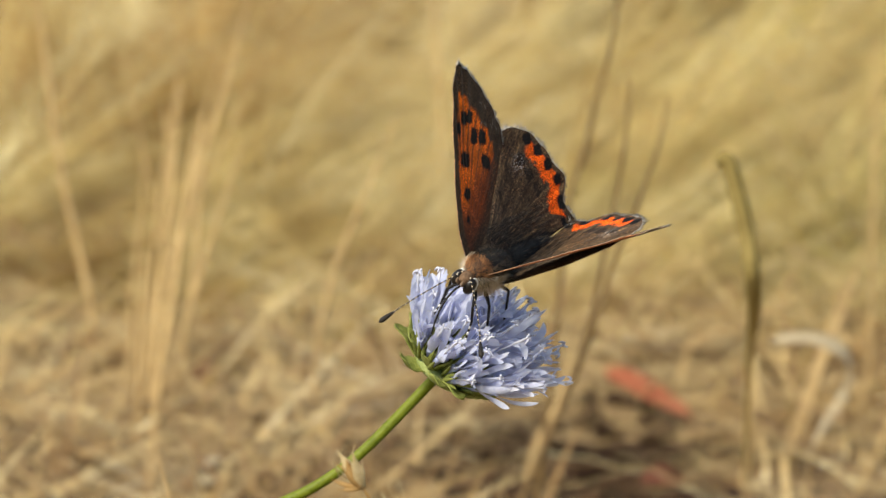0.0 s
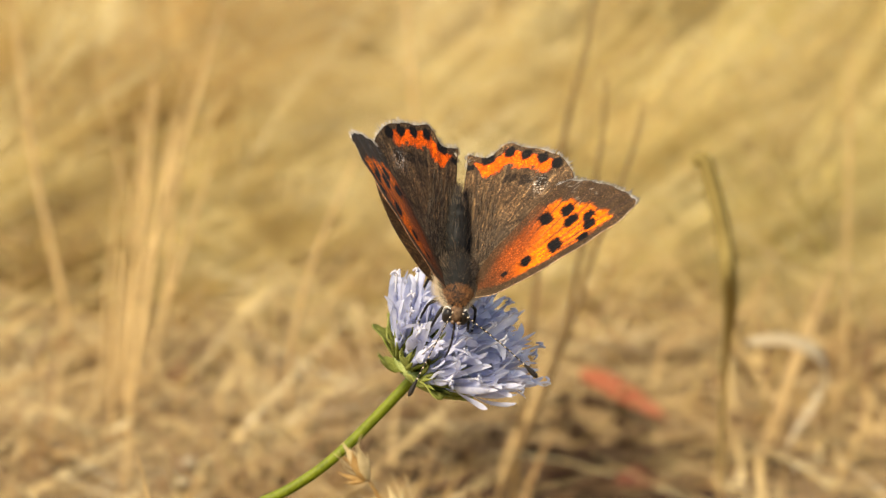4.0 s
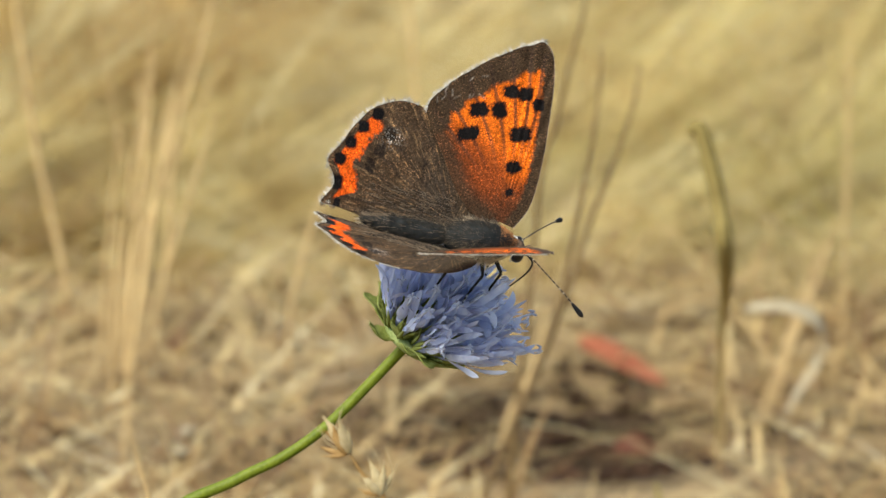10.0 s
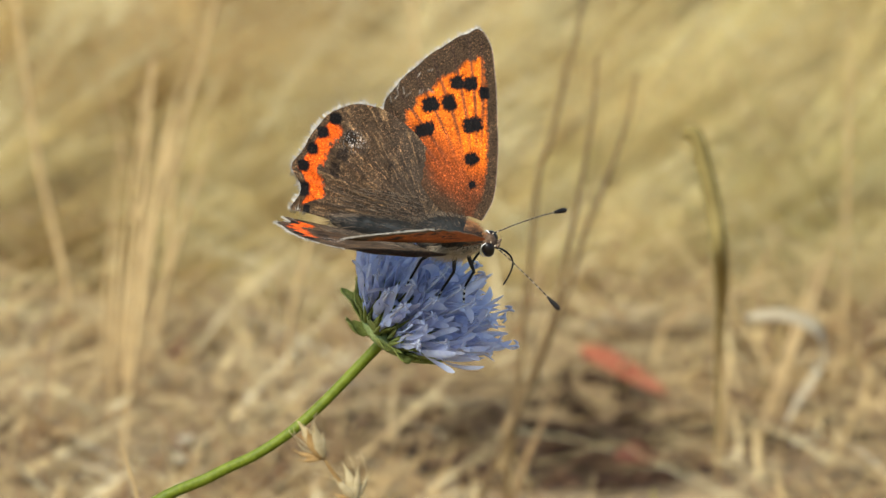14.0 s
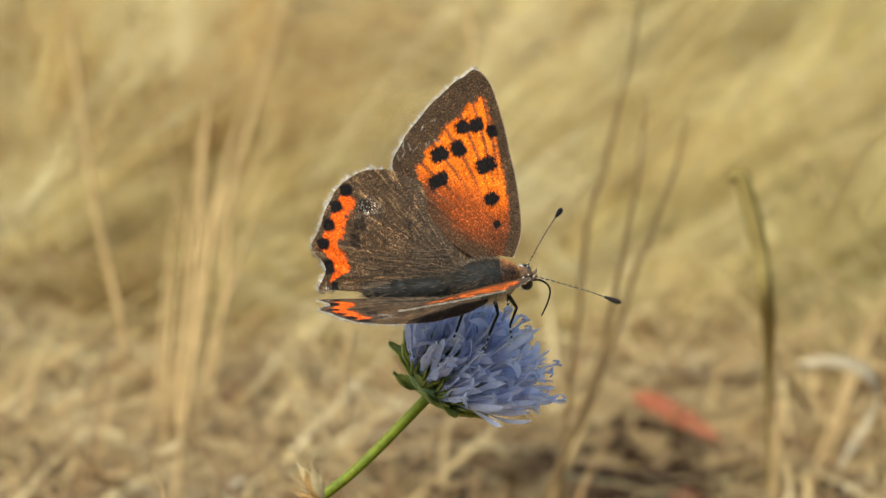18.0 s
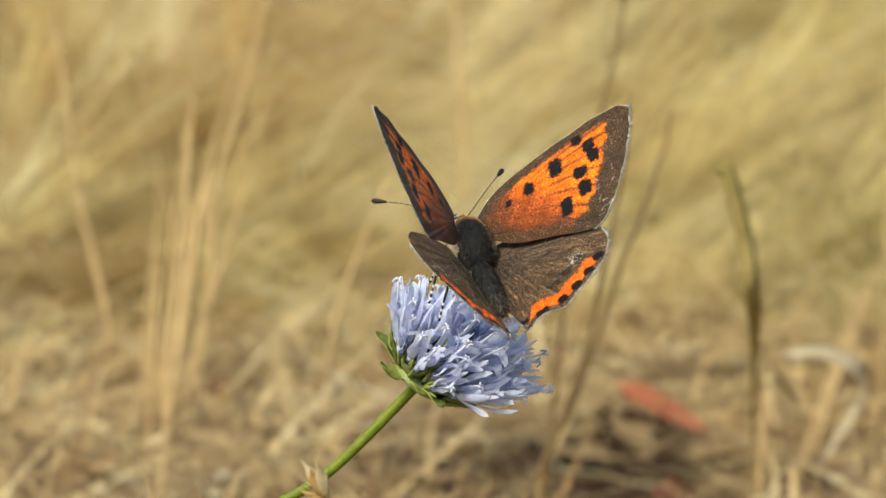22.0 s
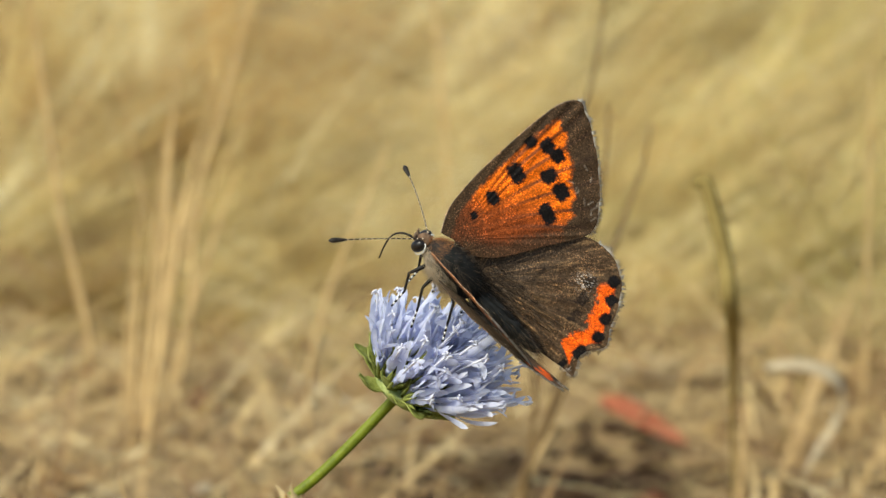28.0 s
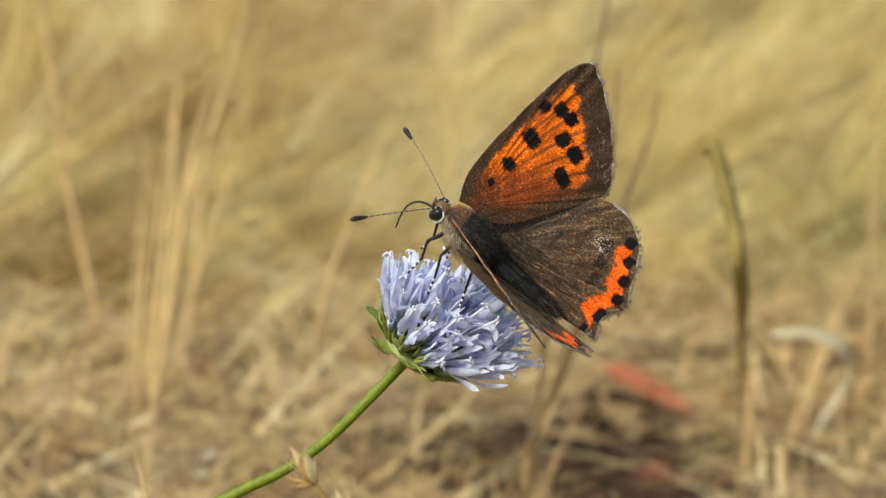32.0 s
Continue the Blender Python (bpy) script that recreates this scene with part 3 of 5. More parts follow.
HEAD = Matrix.Translation((JOINT + AXIS * 0.5 - FOOT) * MM) @ AXIS.to_track_quat("Z", "Y").to_matrix().to_4x4()
LEAN = (HEAD.to_3x3().inverted() @ (RIGHT * 0.82 + UP * 0.48 + NEAR * 0.22)).normalized()
LEAN_TURN = math.atan2(LEAN.y, LEAN.x)
OUT = HEAD.to_3x3().inverted() @ (RIGHT * 1.2 + UP * 0.5)


def strap(rng, length, width, spread, turn, bend, start):
    """One narrow petal lobe of a floret, folded along its middle, in millimetres."""
    verts, faces = [], []
    at = (0, 0.14, 0.28, 0.42, 0.56, 0.70, 0.84, 0.94, 1.0)
    n = len(at)
    twist = rng.uniform(-2.6, 2.6)
    p = Vector((0, 0, start))
    el = spread
    for k in range(n):
        s = at[k]
        w = width * (0.55 + 1.5 * s * (1.05 - s)) * (0.65 if k == n - 2 else 0.15 if k == n - 1 else 1.0) / 2
        d = Vector((math.sin(el), 0, math.cos(el)))
        up = Vector((-math.cos(el), 0, math.sin(el)))
        across = Vector((0, math.cos(twist * s), 0)) + up * math.sin(twist * s)
        for q in (-1, 0, 1):
            verts.append(p + across * (q * w) - up * (0.45 * w if q == 0 else 0))
        step = (at[k + 1] - s) if k < n - 1 else 0.0
        p = p + d * (length * step)
        el += bend * step
    for k in range(n - 1):
        for j in range(2):
            faces.append((3 * k + j, 3 * k + j + 1, 3 * k + j + 4, 3 * k + j + 3))
    r = Matrix.Rotation(turn, 3, "Z")
    return [r @ v for v in verts], faces


def floret_mesh(seed, calm=False):
    """A floret: a short tube that splits into five straps."""
    rng = random.Random(seed)
    shapes = [(*tube([(0, 0, 0), (0, 0, 0.9), (0, 0, 1.8)], [0.22, 0.26, 0.34], 6, 5), 1)]
    for k in range(5):
        # the narrow green teeth of the calyx
        a, reach = k * 1.257 + rng.uniform(-0.3, 0.3), rng.uniform(0.5, 0.9)
        shapes.append((*tube([(0.2 * math.cos(a), 0.2 * math.sin(a), 0), (0.42 * math.cos(a), 0.42 * math.sin(a), 1.1), (reach * math.cos(a), reach * math.sin(a), rng.uniform(1.9, 2.6))], [0.16, 0.18, 0.03], 5, 6), 2))
    turn = rng.uniform(0, 6.3)
    for k in range(5):
        length = rng.uniform(2.3, 4.3)
        shapes.append((*strap(rng, length, rng.uniform(0.42, 0.72), rng.uniform(0.15, 0.65), turn + k * 1.257 + rng.uniform(-0.3, 0.3), rng.uniform(-1.8, -0.2) if calm else rng.choice((rng.uniform(-1.2, 0.5), rng.uniform(-2.6, -1.2))), 1.5), 0))
    v, f, s = merge(*shapes)
    return meshed("floret", scaled(v), f, [PETAL, PETAL_DEEP, BRACT_GREEN], s)


def style_mesh(seed):
    """A pale style with its two-lobed white tip."""
    rng = random.Random(seed)
    h = rng.uniform(3.6, 5.8)
    shapes = [(*tube([(0, 0, 1.0), (0.1, 0, h * 0.6), (0.25, 0.1, h)], [0.08, 0.09, 0.11], 5, 6), 0)]
    for k in range(4):
        # the lobes of the tip and the anthers beside it
        a, reach, rise = k * math.pi / 2 + rng.uniform(-0.4, 0.4), rng.uniform(0.25, 0.5), rng.uniform(-0.3, 0.25)
        shapes.append((*tube([(0.25, 0.1, h - 0.1), (0.25 + 0.5 * reach * math.cos(a), 0.1 + 0.5 * reach * math.sin(a), h + 0.12), (0.25 + reach * math.cos(a), 0.1 + reach * math.sin(a), h + rise)], [0.07, 0.095, 0.07], 5, 5), 0))
    v, f, s = merge(*shapes)
    return meshed("style", scaled(v), f, [STYLE], s)


rng = random.Random(5)
florets, outer_florets, styles = [floret_mesh(40 + k) for k in range(12)], [floret_mesh(90 + k, True) for k in range(8)], [style_mesh(60 + k) for k in range(4)]
v, f = ball((0, 0, 0), (0.95, 2.8, 2.8), 10, 18)
child("receptacle", meshed("receptacle", scaled([Vector((a.y, a.z, a.x)) for a in v]), f, [CORE]), wild_flower, m=HEAD @ Matrix.Translation(OUT * 0.0003 + Vector((0, 0, 0.0008))))
COUNT = 84
for k in range(COUNT):
    # spiral over the flat cushion; the outer florets lean out, all of them towards the light
    q = math.sqrt((k + 0.5) / COUNT)
    a = k * 2.39996 + rng.uniform(-0.15, 0.15)
    tilt = radians(74) * q ** 1.2
    d = Vector((math.sin(tilt) * math.cos(a), math.sin(tilt) * math.sin(a), math.cos(tilt)))
    d = (d + LEAN * (0.47 + 0.10 * q + 0.18 * q * max(0.0, -math.cos(a - LEAN_TURN))) + Vector([rng.uniform(-0.13, 0.13) for _ in range(3)])).normalized()
    low = (HEAD.to_3x3() @ d).dot(UP) - 0.02
    if low < 0:
        d = (d - HEAD.to_3x3().inverted() @ UP * low).normalized()
    at = Vector((3.2 * q * math.cos(a), 3.2 * q * math.sin(a), 1.5 - 1.0 * q * q)) + OUT * 0.66 + HEAD.to_3x3().inverted() @ UP * 0.38
    m = HEAD @ Matrix.Translation(at * MM) @ d.to_track_quat("Z", "Y").to_matrix().to_4x4() @ pose(0, 0, 0, 0, 0, rng.uniform(0, 360))
    grow = (0.86 + 0.48 * max(-0.3, d.dot(LEAN)) + 0.22 * max(0.0, 1 - 1.6 * q)) * rng.uniform(0.84, 1.04)
    ob = child("floret", rng.choice(outer_florets if q > 0.72 else florets), wild_flower, m=m @ Matrix.Diagonal((1, 1, grow, 1)))
    if k % 2 == 0 or k < 8:
        child("style", rng.choice(styles), ob)


def bract_mesh(seed):
    """A green bract: a toothed, hollowed leaf with thickness, in millimetres."""
    rng = random.Random(seed)
    n, verts, faces = 11, [], []
    length, width = rng.uniform(3.2, 5.0), rng.uniform(1.0, 1.5)
    for k in range(n):
        s = k / (n - 1)
        w = width * (0.4 + 2.3 * s - 2.62 * s * s) * 0.78
        w += 0.18 * (k % 2) * (1 if 0 < s < 0.95 else 0)
        x, z = length * math.sin(1.1 * s) / 1.1, 0.8 * s * s - 0.1 * s + 0.2 * math.sin(9 * s + seed)
        for q in (-1, -0.5, 0, 0.5, 1):
            verts.append((x, q * w, z + 0.55 * q * q * w * 0.5))
    m = len(verts)
    verts += [(x + 0.06, y, z - 0.12) for x, y, z in verts]
    for k in range(n - 1):
        for j in range(4):
            a = 5 * k + j
            faces += [(a, a + 1, a + 6, a + 5), (m + a + 5, m + a + 6, m + a + 1, m + a)]
        for a, b in ((5 * k, 5 * k + 5), (5 * k + 9, 5 * k + 4)):
            faces.append((a, b, m + b, m + a))
    return meshed("bract", scaled(verts), faces, [BRACT_GREEN])


bracts = [bract_mesh(80 + k) for k in range(5)]
for k in range(15):
    a = k * 360 / 15 + rng.uniform(-8, 8)
    child("bract", bracts[k % 5], wild_flower, m=HEAD @ Matrix.Translation(OUT * 0.0002) @ pose(0, 0, 0.0004 + 0.0003 * (k % 2), 0, rng.uniform(-14, 6), a) @ Matrix.Translation((0.0008, 0, 0)) @ Matrix.Diagonal((1.22, 0.95, 0.8, 1)))


# a dried, blown spikelet close before the stem
SPIKE_FOOT = Vector((2.0, 306, -3))
SPIKE_TIP = Vector((-9.25, 304, 92.02))
spike = thing("dry_spikelet", "pale husky dry grass ear before the flower stem", "grass", place=Matrix.Translation(SPIKE_FOOT * MM))
HUSK_TAN = plain("husk_tan", (0.34, 0.19, 0.06), (0.52, 0.33, 0.13), 700.0, 0.7, 0.25, 0.3)
HUSK_CREAM = plain("husk_cream", (0.50, 0.38, 0.19), (0.66, 0.54, 0.32), 600.0, 0.65, 0.25, 0.35)


def nodded(x, z):
    """The dry ear moved by the wind, in millimetres."""
    return Matrix.Translation((SPIKE_FOOT + Vector((x, 0, z))) * MM)


def husk_mesh(seed, length, width, material):
    """A boat-shaped husk that narrows to a bristle, in millimetres, pointing up."""
    rng = random.Random(seed)
    bow, side = rng.uniform(-0.25, 0.25), rng.uniform(-0.15, 0.15)
    v, f = tube([(0, 0, 0), (0.5 * bow, side, 0.3 * length), (bow, side, 0.65 * length), (0.8 * bow, 0, 0.9 * length), (0.4 * bow, 0, 1.12 * length)], [0.25 * width, 0.5 * width, 0.42 * width, 0.14 * width, 0.025], 8, 14)
    return meshed("husk", scaled([Vector((p[0], 0.6 * p[1], p[2])) for p in v]), f, [material])


line = [SPIKE_TIP + Vector(p) for p in ((1.7, 0.1, -2.4), (2.7, 0.2, -4.0), (4.3, 0.4, -6.0), (5.8, 0.6, -9.0), (7.6, 0.9, -15.0), (9.5, 1.4, -40.0))] + [SPIKE_FOOT]
v, f = tube([p - SPIKE_FOOT for p in line], [0.10, 0.16, 0.18, 0.2, 0.24, 0.32, 0.4], 8, 40)
child("stalk", meshed("stalk", scaled(v), f, [HUSK_TAN]), spike, "thin tan stalk")
# base on the stalk, then the husks: turn to the right of the stalk's own lean, length, width, cream or tan
EARS = [
    ((1.7, 0.0, -2.4), ((-2, 2.9, 1.0, 1), (20, 2.6, 0.9, 1), (-18, 2.2, 0.8, 0), (8, 2.2, 1.0, 0), (-42, 2.1, 0.45, 0), (-60, 1.7, 0.35, 0), (34, 1.9, 0.5, 1))),
    ((3.9, 0.3, -5.5), ((-8, 2.0, 0.7, 1), (14, 2.5, 0.8, 1), (38, 2.3, 0.6, 1), (62, 1.9, 0.5, 1), (-34, 1.6, 0.4, 0))),
    ((5.7, 0.6, -8.8), ((0, 2.3, 0.8, 0), (28, 2.6, 0.8, 1), (55, 2.2, 0.6, 1), (-40, 1.9, 0.5, 0))),
]
rng = random.Random(8)
for e, (base, husks) in enumerate(EARS):
    for k, (turn, length, width, cream) in enumerate(husks):
        at = Matrix.Translation((SPIKE_TIP + Vector(base) - SPIKE_FOOT) * MM)
        child("husk", husk_mesh(300 + 10 * e + k, length, width, HUSK_CREAM if cream else HUSK_TAN), spike, m=at @ pose(0, 0, 0, rng.uniform(-16, 16), turn - 34, 0))
    for k in range(4):
        v, f = tube([(0, 0, 0), (rng.uniform(-0.3, 0.3), 0, 1.8), (rng.uniform(-1.2, 1.2), rng.uniform(-0.8, 0.8), rng.uniform(2.8, 3.6))], [0.05, 0.04, 0.02], 5, 10)
        child("bristle", meshed("bristle", scaled(v), f, [HUSK_CREAM]), spike, m=at @ pose(0, 0, 0, 0, rng.uniform(-25, 60) - 34, 0))


# ---- the butterfly: x forward, y to its left, z up from the back ----
butterfly = thing("butterfly", "small copper butterfly with orange black-spotted wings", "butterfly")


def perch(x, y, z, rx, ry, rz):
    return pose(x / 1000, y / 1000, z / 1000, rx, ry, rz)


FORE_HINGE, HIND_HINGE = (0.29, 1.10, 0.48, 5.2, 0.80), (-0.94, 0.85, -0.65, -9.7, 0.10)


def spread(hinge, side, raised, twist, sweep):
    """The pose of a wing on the body, in degrees; side is 1 on the left, -1 on the right."""
    x, y, z, tilt, ahead = hinge
    return pose(x / 1000, side * y / 1000, z / 1000, 0, -tilt, 0) @ pose(0, 0, 0, side * raised) @ pose(0, 0, 0, 0, -twist) @ pose(0, 0, 0, 0, 0, side * sweep) @ pose(ahead / 1000, 0, 0)


FORE_OUTLINE = [(2.2, -0.6), (3.6, 1.0), (4.7, 4.0), (5.5, 7.4), (6.1, 10.6), (6.2, 12.8), (5.6, 13.95), (4.6, 13.9), (3.2, 13.65), (0.9, 12.9), (-1.3, 11.9), (-2.9, 10.9), (-3.9, 9.9), (-3.9, 8.7), (-3.0, 5.9), (-1.9, 2.4), (-0.4, 0.2)]
HIND_OUTLINE = [(1.6, -0.3), (1.3, 2.1), (0.0, 4.9), (-2.0, 7.5), (-4.3, 9.0), (-6.1, 9.5), (-7.8, 9.2), (-9.2, 8.3), (-10.2, 6.9), (-11.0, 5.3), (-11.75, 4.0), (-11.1, 3.0), (-10.9, 1.9), (-11.6, 0.7), (-10.5, 0.5), (-9.4, 0.3), (-5.4, -0.4), (-1.6, -0.8)]


def near(p, line):
    """Distance of points to a polyline, and the place along it (0 to 1)."""
    d = np.linalg.norm(p[:, None, :] - line[None], axis=2)
    return d.min(axis=1), d.argmin(axis=1) / (len(line) - 1)


def blend(base, colour, amount):
    a = np.clip(amount, 0, 1)[:, None]
    return base * (1 - a) + np.array(colour) * a


def ease(x, lo, hi):
    t = np.clip((x - lo) / (hi - lo), 0, 1)
    return t * t * (3 - 2 * t)


def ragged(p, scale, seed):
    return np.array([noise.noise(Vector((a * scale, b * scale, seed))) for a, b in p])


def spot(p, u, v, ru, rv, jag):
    d = (np.abs((p[:, 0] - u) / ru) ** 3.4 + np.abs((p[:, 1] - v) / rv) ** 3.4) ** (1 / 3.4)
    return 1 - ease(d + jag * 0.5, 0.8, 1.12)


BROWN, ORANGE, BLACK = (0.052, 0.032, 0.018), (0.74, 0.145, 0.008), (0.007, 0.006, 0.006)
FORE_SPOTS = [(2.72, 10.32, 0.70, 0.62), (3.82, 10.0, 0.68, 0.62), (4.75, 9.05, 0.52, 0.56), (0.1, 9.15, 0.86, 0.68), (1.65, 8.95, 0.70, 0.72), (3.2, 6.88, 0.98, 0.68), (-0.9, 7.35, 1.0, 0.66), (2.48, 4.3, 0.70, 0.62), (2.03, 2.35, 0.34, 0.32)]
HIND_SPOTS = [(-8.5, 8.1, 0.5, 0.5), (-9.4, 6.95, 0.5, 0.5), (-10.15, 5.6, 0.5, 0.5), (-10.75, 4.15, 0.5, 0.5), (-10.6, 2.3, 0.5, 0.6), (-10.3, 0.75, 0.3, 0.4)]
FORE_VEINS = [(5.5, 12.9), (4.5, 13.4), (3.0, 13.3), (1.2, 12.6), (-0.6, 11.9), (-2.4, 10.8), (-3.4, 9.4)]
HIND_VEINS = [(-5.2, 8.8), (-7.4, 8.9), (-9.0, 7.9), (-10.2, 6.3), (-11.0, 4.6), (-11.0, 2.9), (-10.6, 1.4), (-9.6, 0.3)]


def vein_lines(p, root, ends, width):
    d = np.full(len(p), 9.0)
    for e in ends:
        line = curve_through([root, ((root[0] + e[0]) * 0.5 + 0.12 * (e[1] - root[1]) * 0.3, (root[1] + e[1]) * 0.5 + 0.1), e], 60)
        d = np.minimum(d, near(p, line)[0])
    return 1 - ease(d, width * 0.4, width)


def fore_colours(p, outline):
    n = len(outline) - 1
    k = lambda c: int(round(c / 16 * n))
    outer, costa, inner = near(p, outline[k(5.6):k(12.6)])[0], near(p, outline[k(0):k(5.8)])[0], near(p, outline[k(12.6):])[0]
    jag, fine = ragged(p, 3.5, 1.0), ragged(p, 9.0, 2.0)
    # a dusky red wing with bright orange cells before the middle vein and beyond the outer spots
    c = np.tile(np.array((0.46, 0.090, 0.011)), (len(p), 1))
    c = blend(c, (0.68, 0.14, 0.010), ease(p[:, 1] + 0.8 * p[:, 0] + jag, 5.0, 8.5))
    row = np.interp(p[:, 0], (-2.0, -0.9, 0.1, 1.65, 2.7, 3.8, 4.8), (7.3, 7.4, 9.1, 9.0, 10.3, 10.0, 9.0))
    cell = ease(p[:, 0] - 1.5 - 0.075 * p[:, 1] + 0.1 * jag, -0.12, 0.16) * ease(p[:, 1] + jag, 2.6, 3.8)
    c = blend(c, ORANGE, np.maximum(cell, ease(p[:, 1] - row + 0.2 * jag, -0.4, 0.2)))
    c = blend(c, (0.16, 0.040, 0.012), 0.8 * ease(5.6 - p[:, 1] - 1.1 * (p[:, 0] - 1.0) + 1.2 * jag, -1.4, 2.6))
    c = blend(c, (0.075, 0.030, 0.014), 0.85 * ease(2.4 - p[:, 1] + jag, -1.2, 1.6))
    lobes = 0.16 * np.cos(2 * np.pi * near(p, outline[k(5.6):k(12.6)])[1] * 6.0)
    c = blend(c, BROWN, 1 - ease(outer + lobes + 0.22 * jag + 0.12 * fine, 1.95, 2.4))
    c = blend(c, BROWN, 1 - ease(costa + 0.2 * jag, 0.75, 1.2))
    c = blend(c, BROWN, 0.9 * (1 - ease(inner + 0.4 * jag, 0.6, 1.9)))
    c = blend(c, (0.05, 0.03, 0.02), 0.75 * ease(p[:, 1], 3.0, 8.0) * vein_lines(p, (1.6, 0.2), FORE_VEINS, 0.21))
    for u, v, a, b in FORE_SPOTS:
        c = blend(c, BLACK, spot(p, u, v, a * 0.94, b * 0.94, jag * 0.5 + fine * 0.5))
    streak = np.array([noise.noise(Vector((np.arctan2(a - 1.6, b - 0.2) * 24.0, math.hypot(a - 1.6, b - 0.2) * 0.5, 7.0))) for a, b in p])
    c = c * (1 + 0.22 * np.clip(streak, -0.6, 0.6))[:, None]
    # scratches where the scales are gone, towards the hind corner
    rng = random.Random(31)
    for _ in range(14):
        u, v, a, h = rng.uniform(-3.2, 0.6), rng.uniform(9.8, 11.8), rng.uniform(-0.9, 1.6), rng.uniform(0.15, 0.6)
        line = np.linspace((u, v), (u + h * math.sin(a), v + h * math.cos(a)), 12)
        c = blend(c, (0.62, 0.56, 0.48), rng.uniform(0.1, 0.3) * (1 - ease(near(p, line)[0], 0.03, 0.08)))
    return blend(c, (0.40, 0.31, 0.22), 1 - ease(costa, 0.03, 0.10))


def hind_colours(p, outline):
    n = len(outline) - 1
    k = lambda c: int(round(c / 17 * n))
    margin = outline[k(6.6):k(14.2)]
    outer, along = near(p, margin)
    jag, fine = ragged(p, 3.0, 5.0), ragged(p, 9.0, 6.0)
    c = np.tile(np.array((0.066, 0.040, 0.022)), (len(p), 1))
    c = blend(c, (0.105, 0.068, 0.038), 0.7 * ease(jag, -0.1, 0.5))
    c = blend(c, (0.060, 0.046, 0.034), 0.7 * ease(3.5 + p[:, 0] + jag, -2.5, 1.5))
    # bronze streaks of long scales running out from the root
    ray = np.arctan2(p[:, 1] - 0.6, -0.6 - p[:, 0])
    streak = np.array([0.6 * noise.noise(Vector((a * 24.0, b * 0.5, 3.0))) + 0.6 * noise.noise(Vector((a * 60.0, b * 0.9, 5.0))) for a, b in zip(ray, np.hypot(p[:, 0] + 0.6, p[:, 1] - 0.6))])
    c = blend(c, (0.26, 0.160, 0.080), 0.7 * ease(streak, 0.12, 0.5))
    c = blend(c, (0.030, 0.022, 0.016), 0.55 * ease(-streak, 0.15, 0.5))
    c = blend(c, (0.030, 0.022, 0.018), 0.6 * vein_lines(p, (-0.6, 0.6), HIND_VEINS, 0.13))
    c = blend(c, BLACK, 0.55 * spot(p, -3.9, 4.4, 0.16, 0.75, jag))
    band = ease(outer + 0.12 * jag, 0.45, 0.65) * (1 - ease(outer + 0.1 * np.cos(2 * np.pi * along * 5.2) + 0.3 * jag + 0.2 * fine, 1.62, 1.95)) * ease(along, 0.0, 0.06) * (1 - ease(along, 0.93, 0.99))
    c = blend(c, (0.76, 0.105, 0.008), band)
    for s in HIND_SPOTS:
        c = blend(c, BLACK, spot(p, *s, jag * 0.4 + fine * 0.3))
    for u, v in ((-7.2, 6.8), (-7.7, 5.4), (-8.2, 4.1)):
        c = blend(c, BLACK, 0.7 * spot(p, u, v, 0.45, 0.6, jag))
    rub = np.exp(-(((p[:, 0] + 6.9) / 0.7) ** 2 + ((p[:, 1] - 6.5) / 0.6) ** 2)) * ease(fine + 0.4 * jag, 0.2, 0.32)
    return blend(c, (0.66, 0.62, 0.58), 0.85 * rub)


def under_fore(p, outline):
    n = len(outline) - 1
    outer = near(p, outline[int(5.6 / 16 * n):int(12.6 / 16 * n)])[0]
    jag = ragged(p, 3.0, 8.0)
    c = np.tile(np.array((0.36, 0.105, 0.022)), (len(p), 1))
    c = blend(c, (0.085, 0.062, 0.044), 1 - ease(outer + 0.3 * jag, 1.5, 2.2))
    for u, v, a, b in FORE_SPOTS:
        c = blend(c, BLACK, spot(p, u, v, a * 0.8, b * 0.8, jag))
    return c


def under_hind(p, outline):
    jag = ragged(p, 3.0, 8.0)
    c = np.tile(np.array((0.085, 0.064, 0.048)), (len(p), 1))
    c = blend(c, (0.13, 0.10, 0.074), ease(jag, -0.3, 0.4))
    for u, v, a, b in HIND_SPOTS:
        c = blend(c, (0.03, 0.025, 0.02), 0.7 * spot(p, u + 1.6, v * 0.85, 0.2, 0.2, jag))
    return c


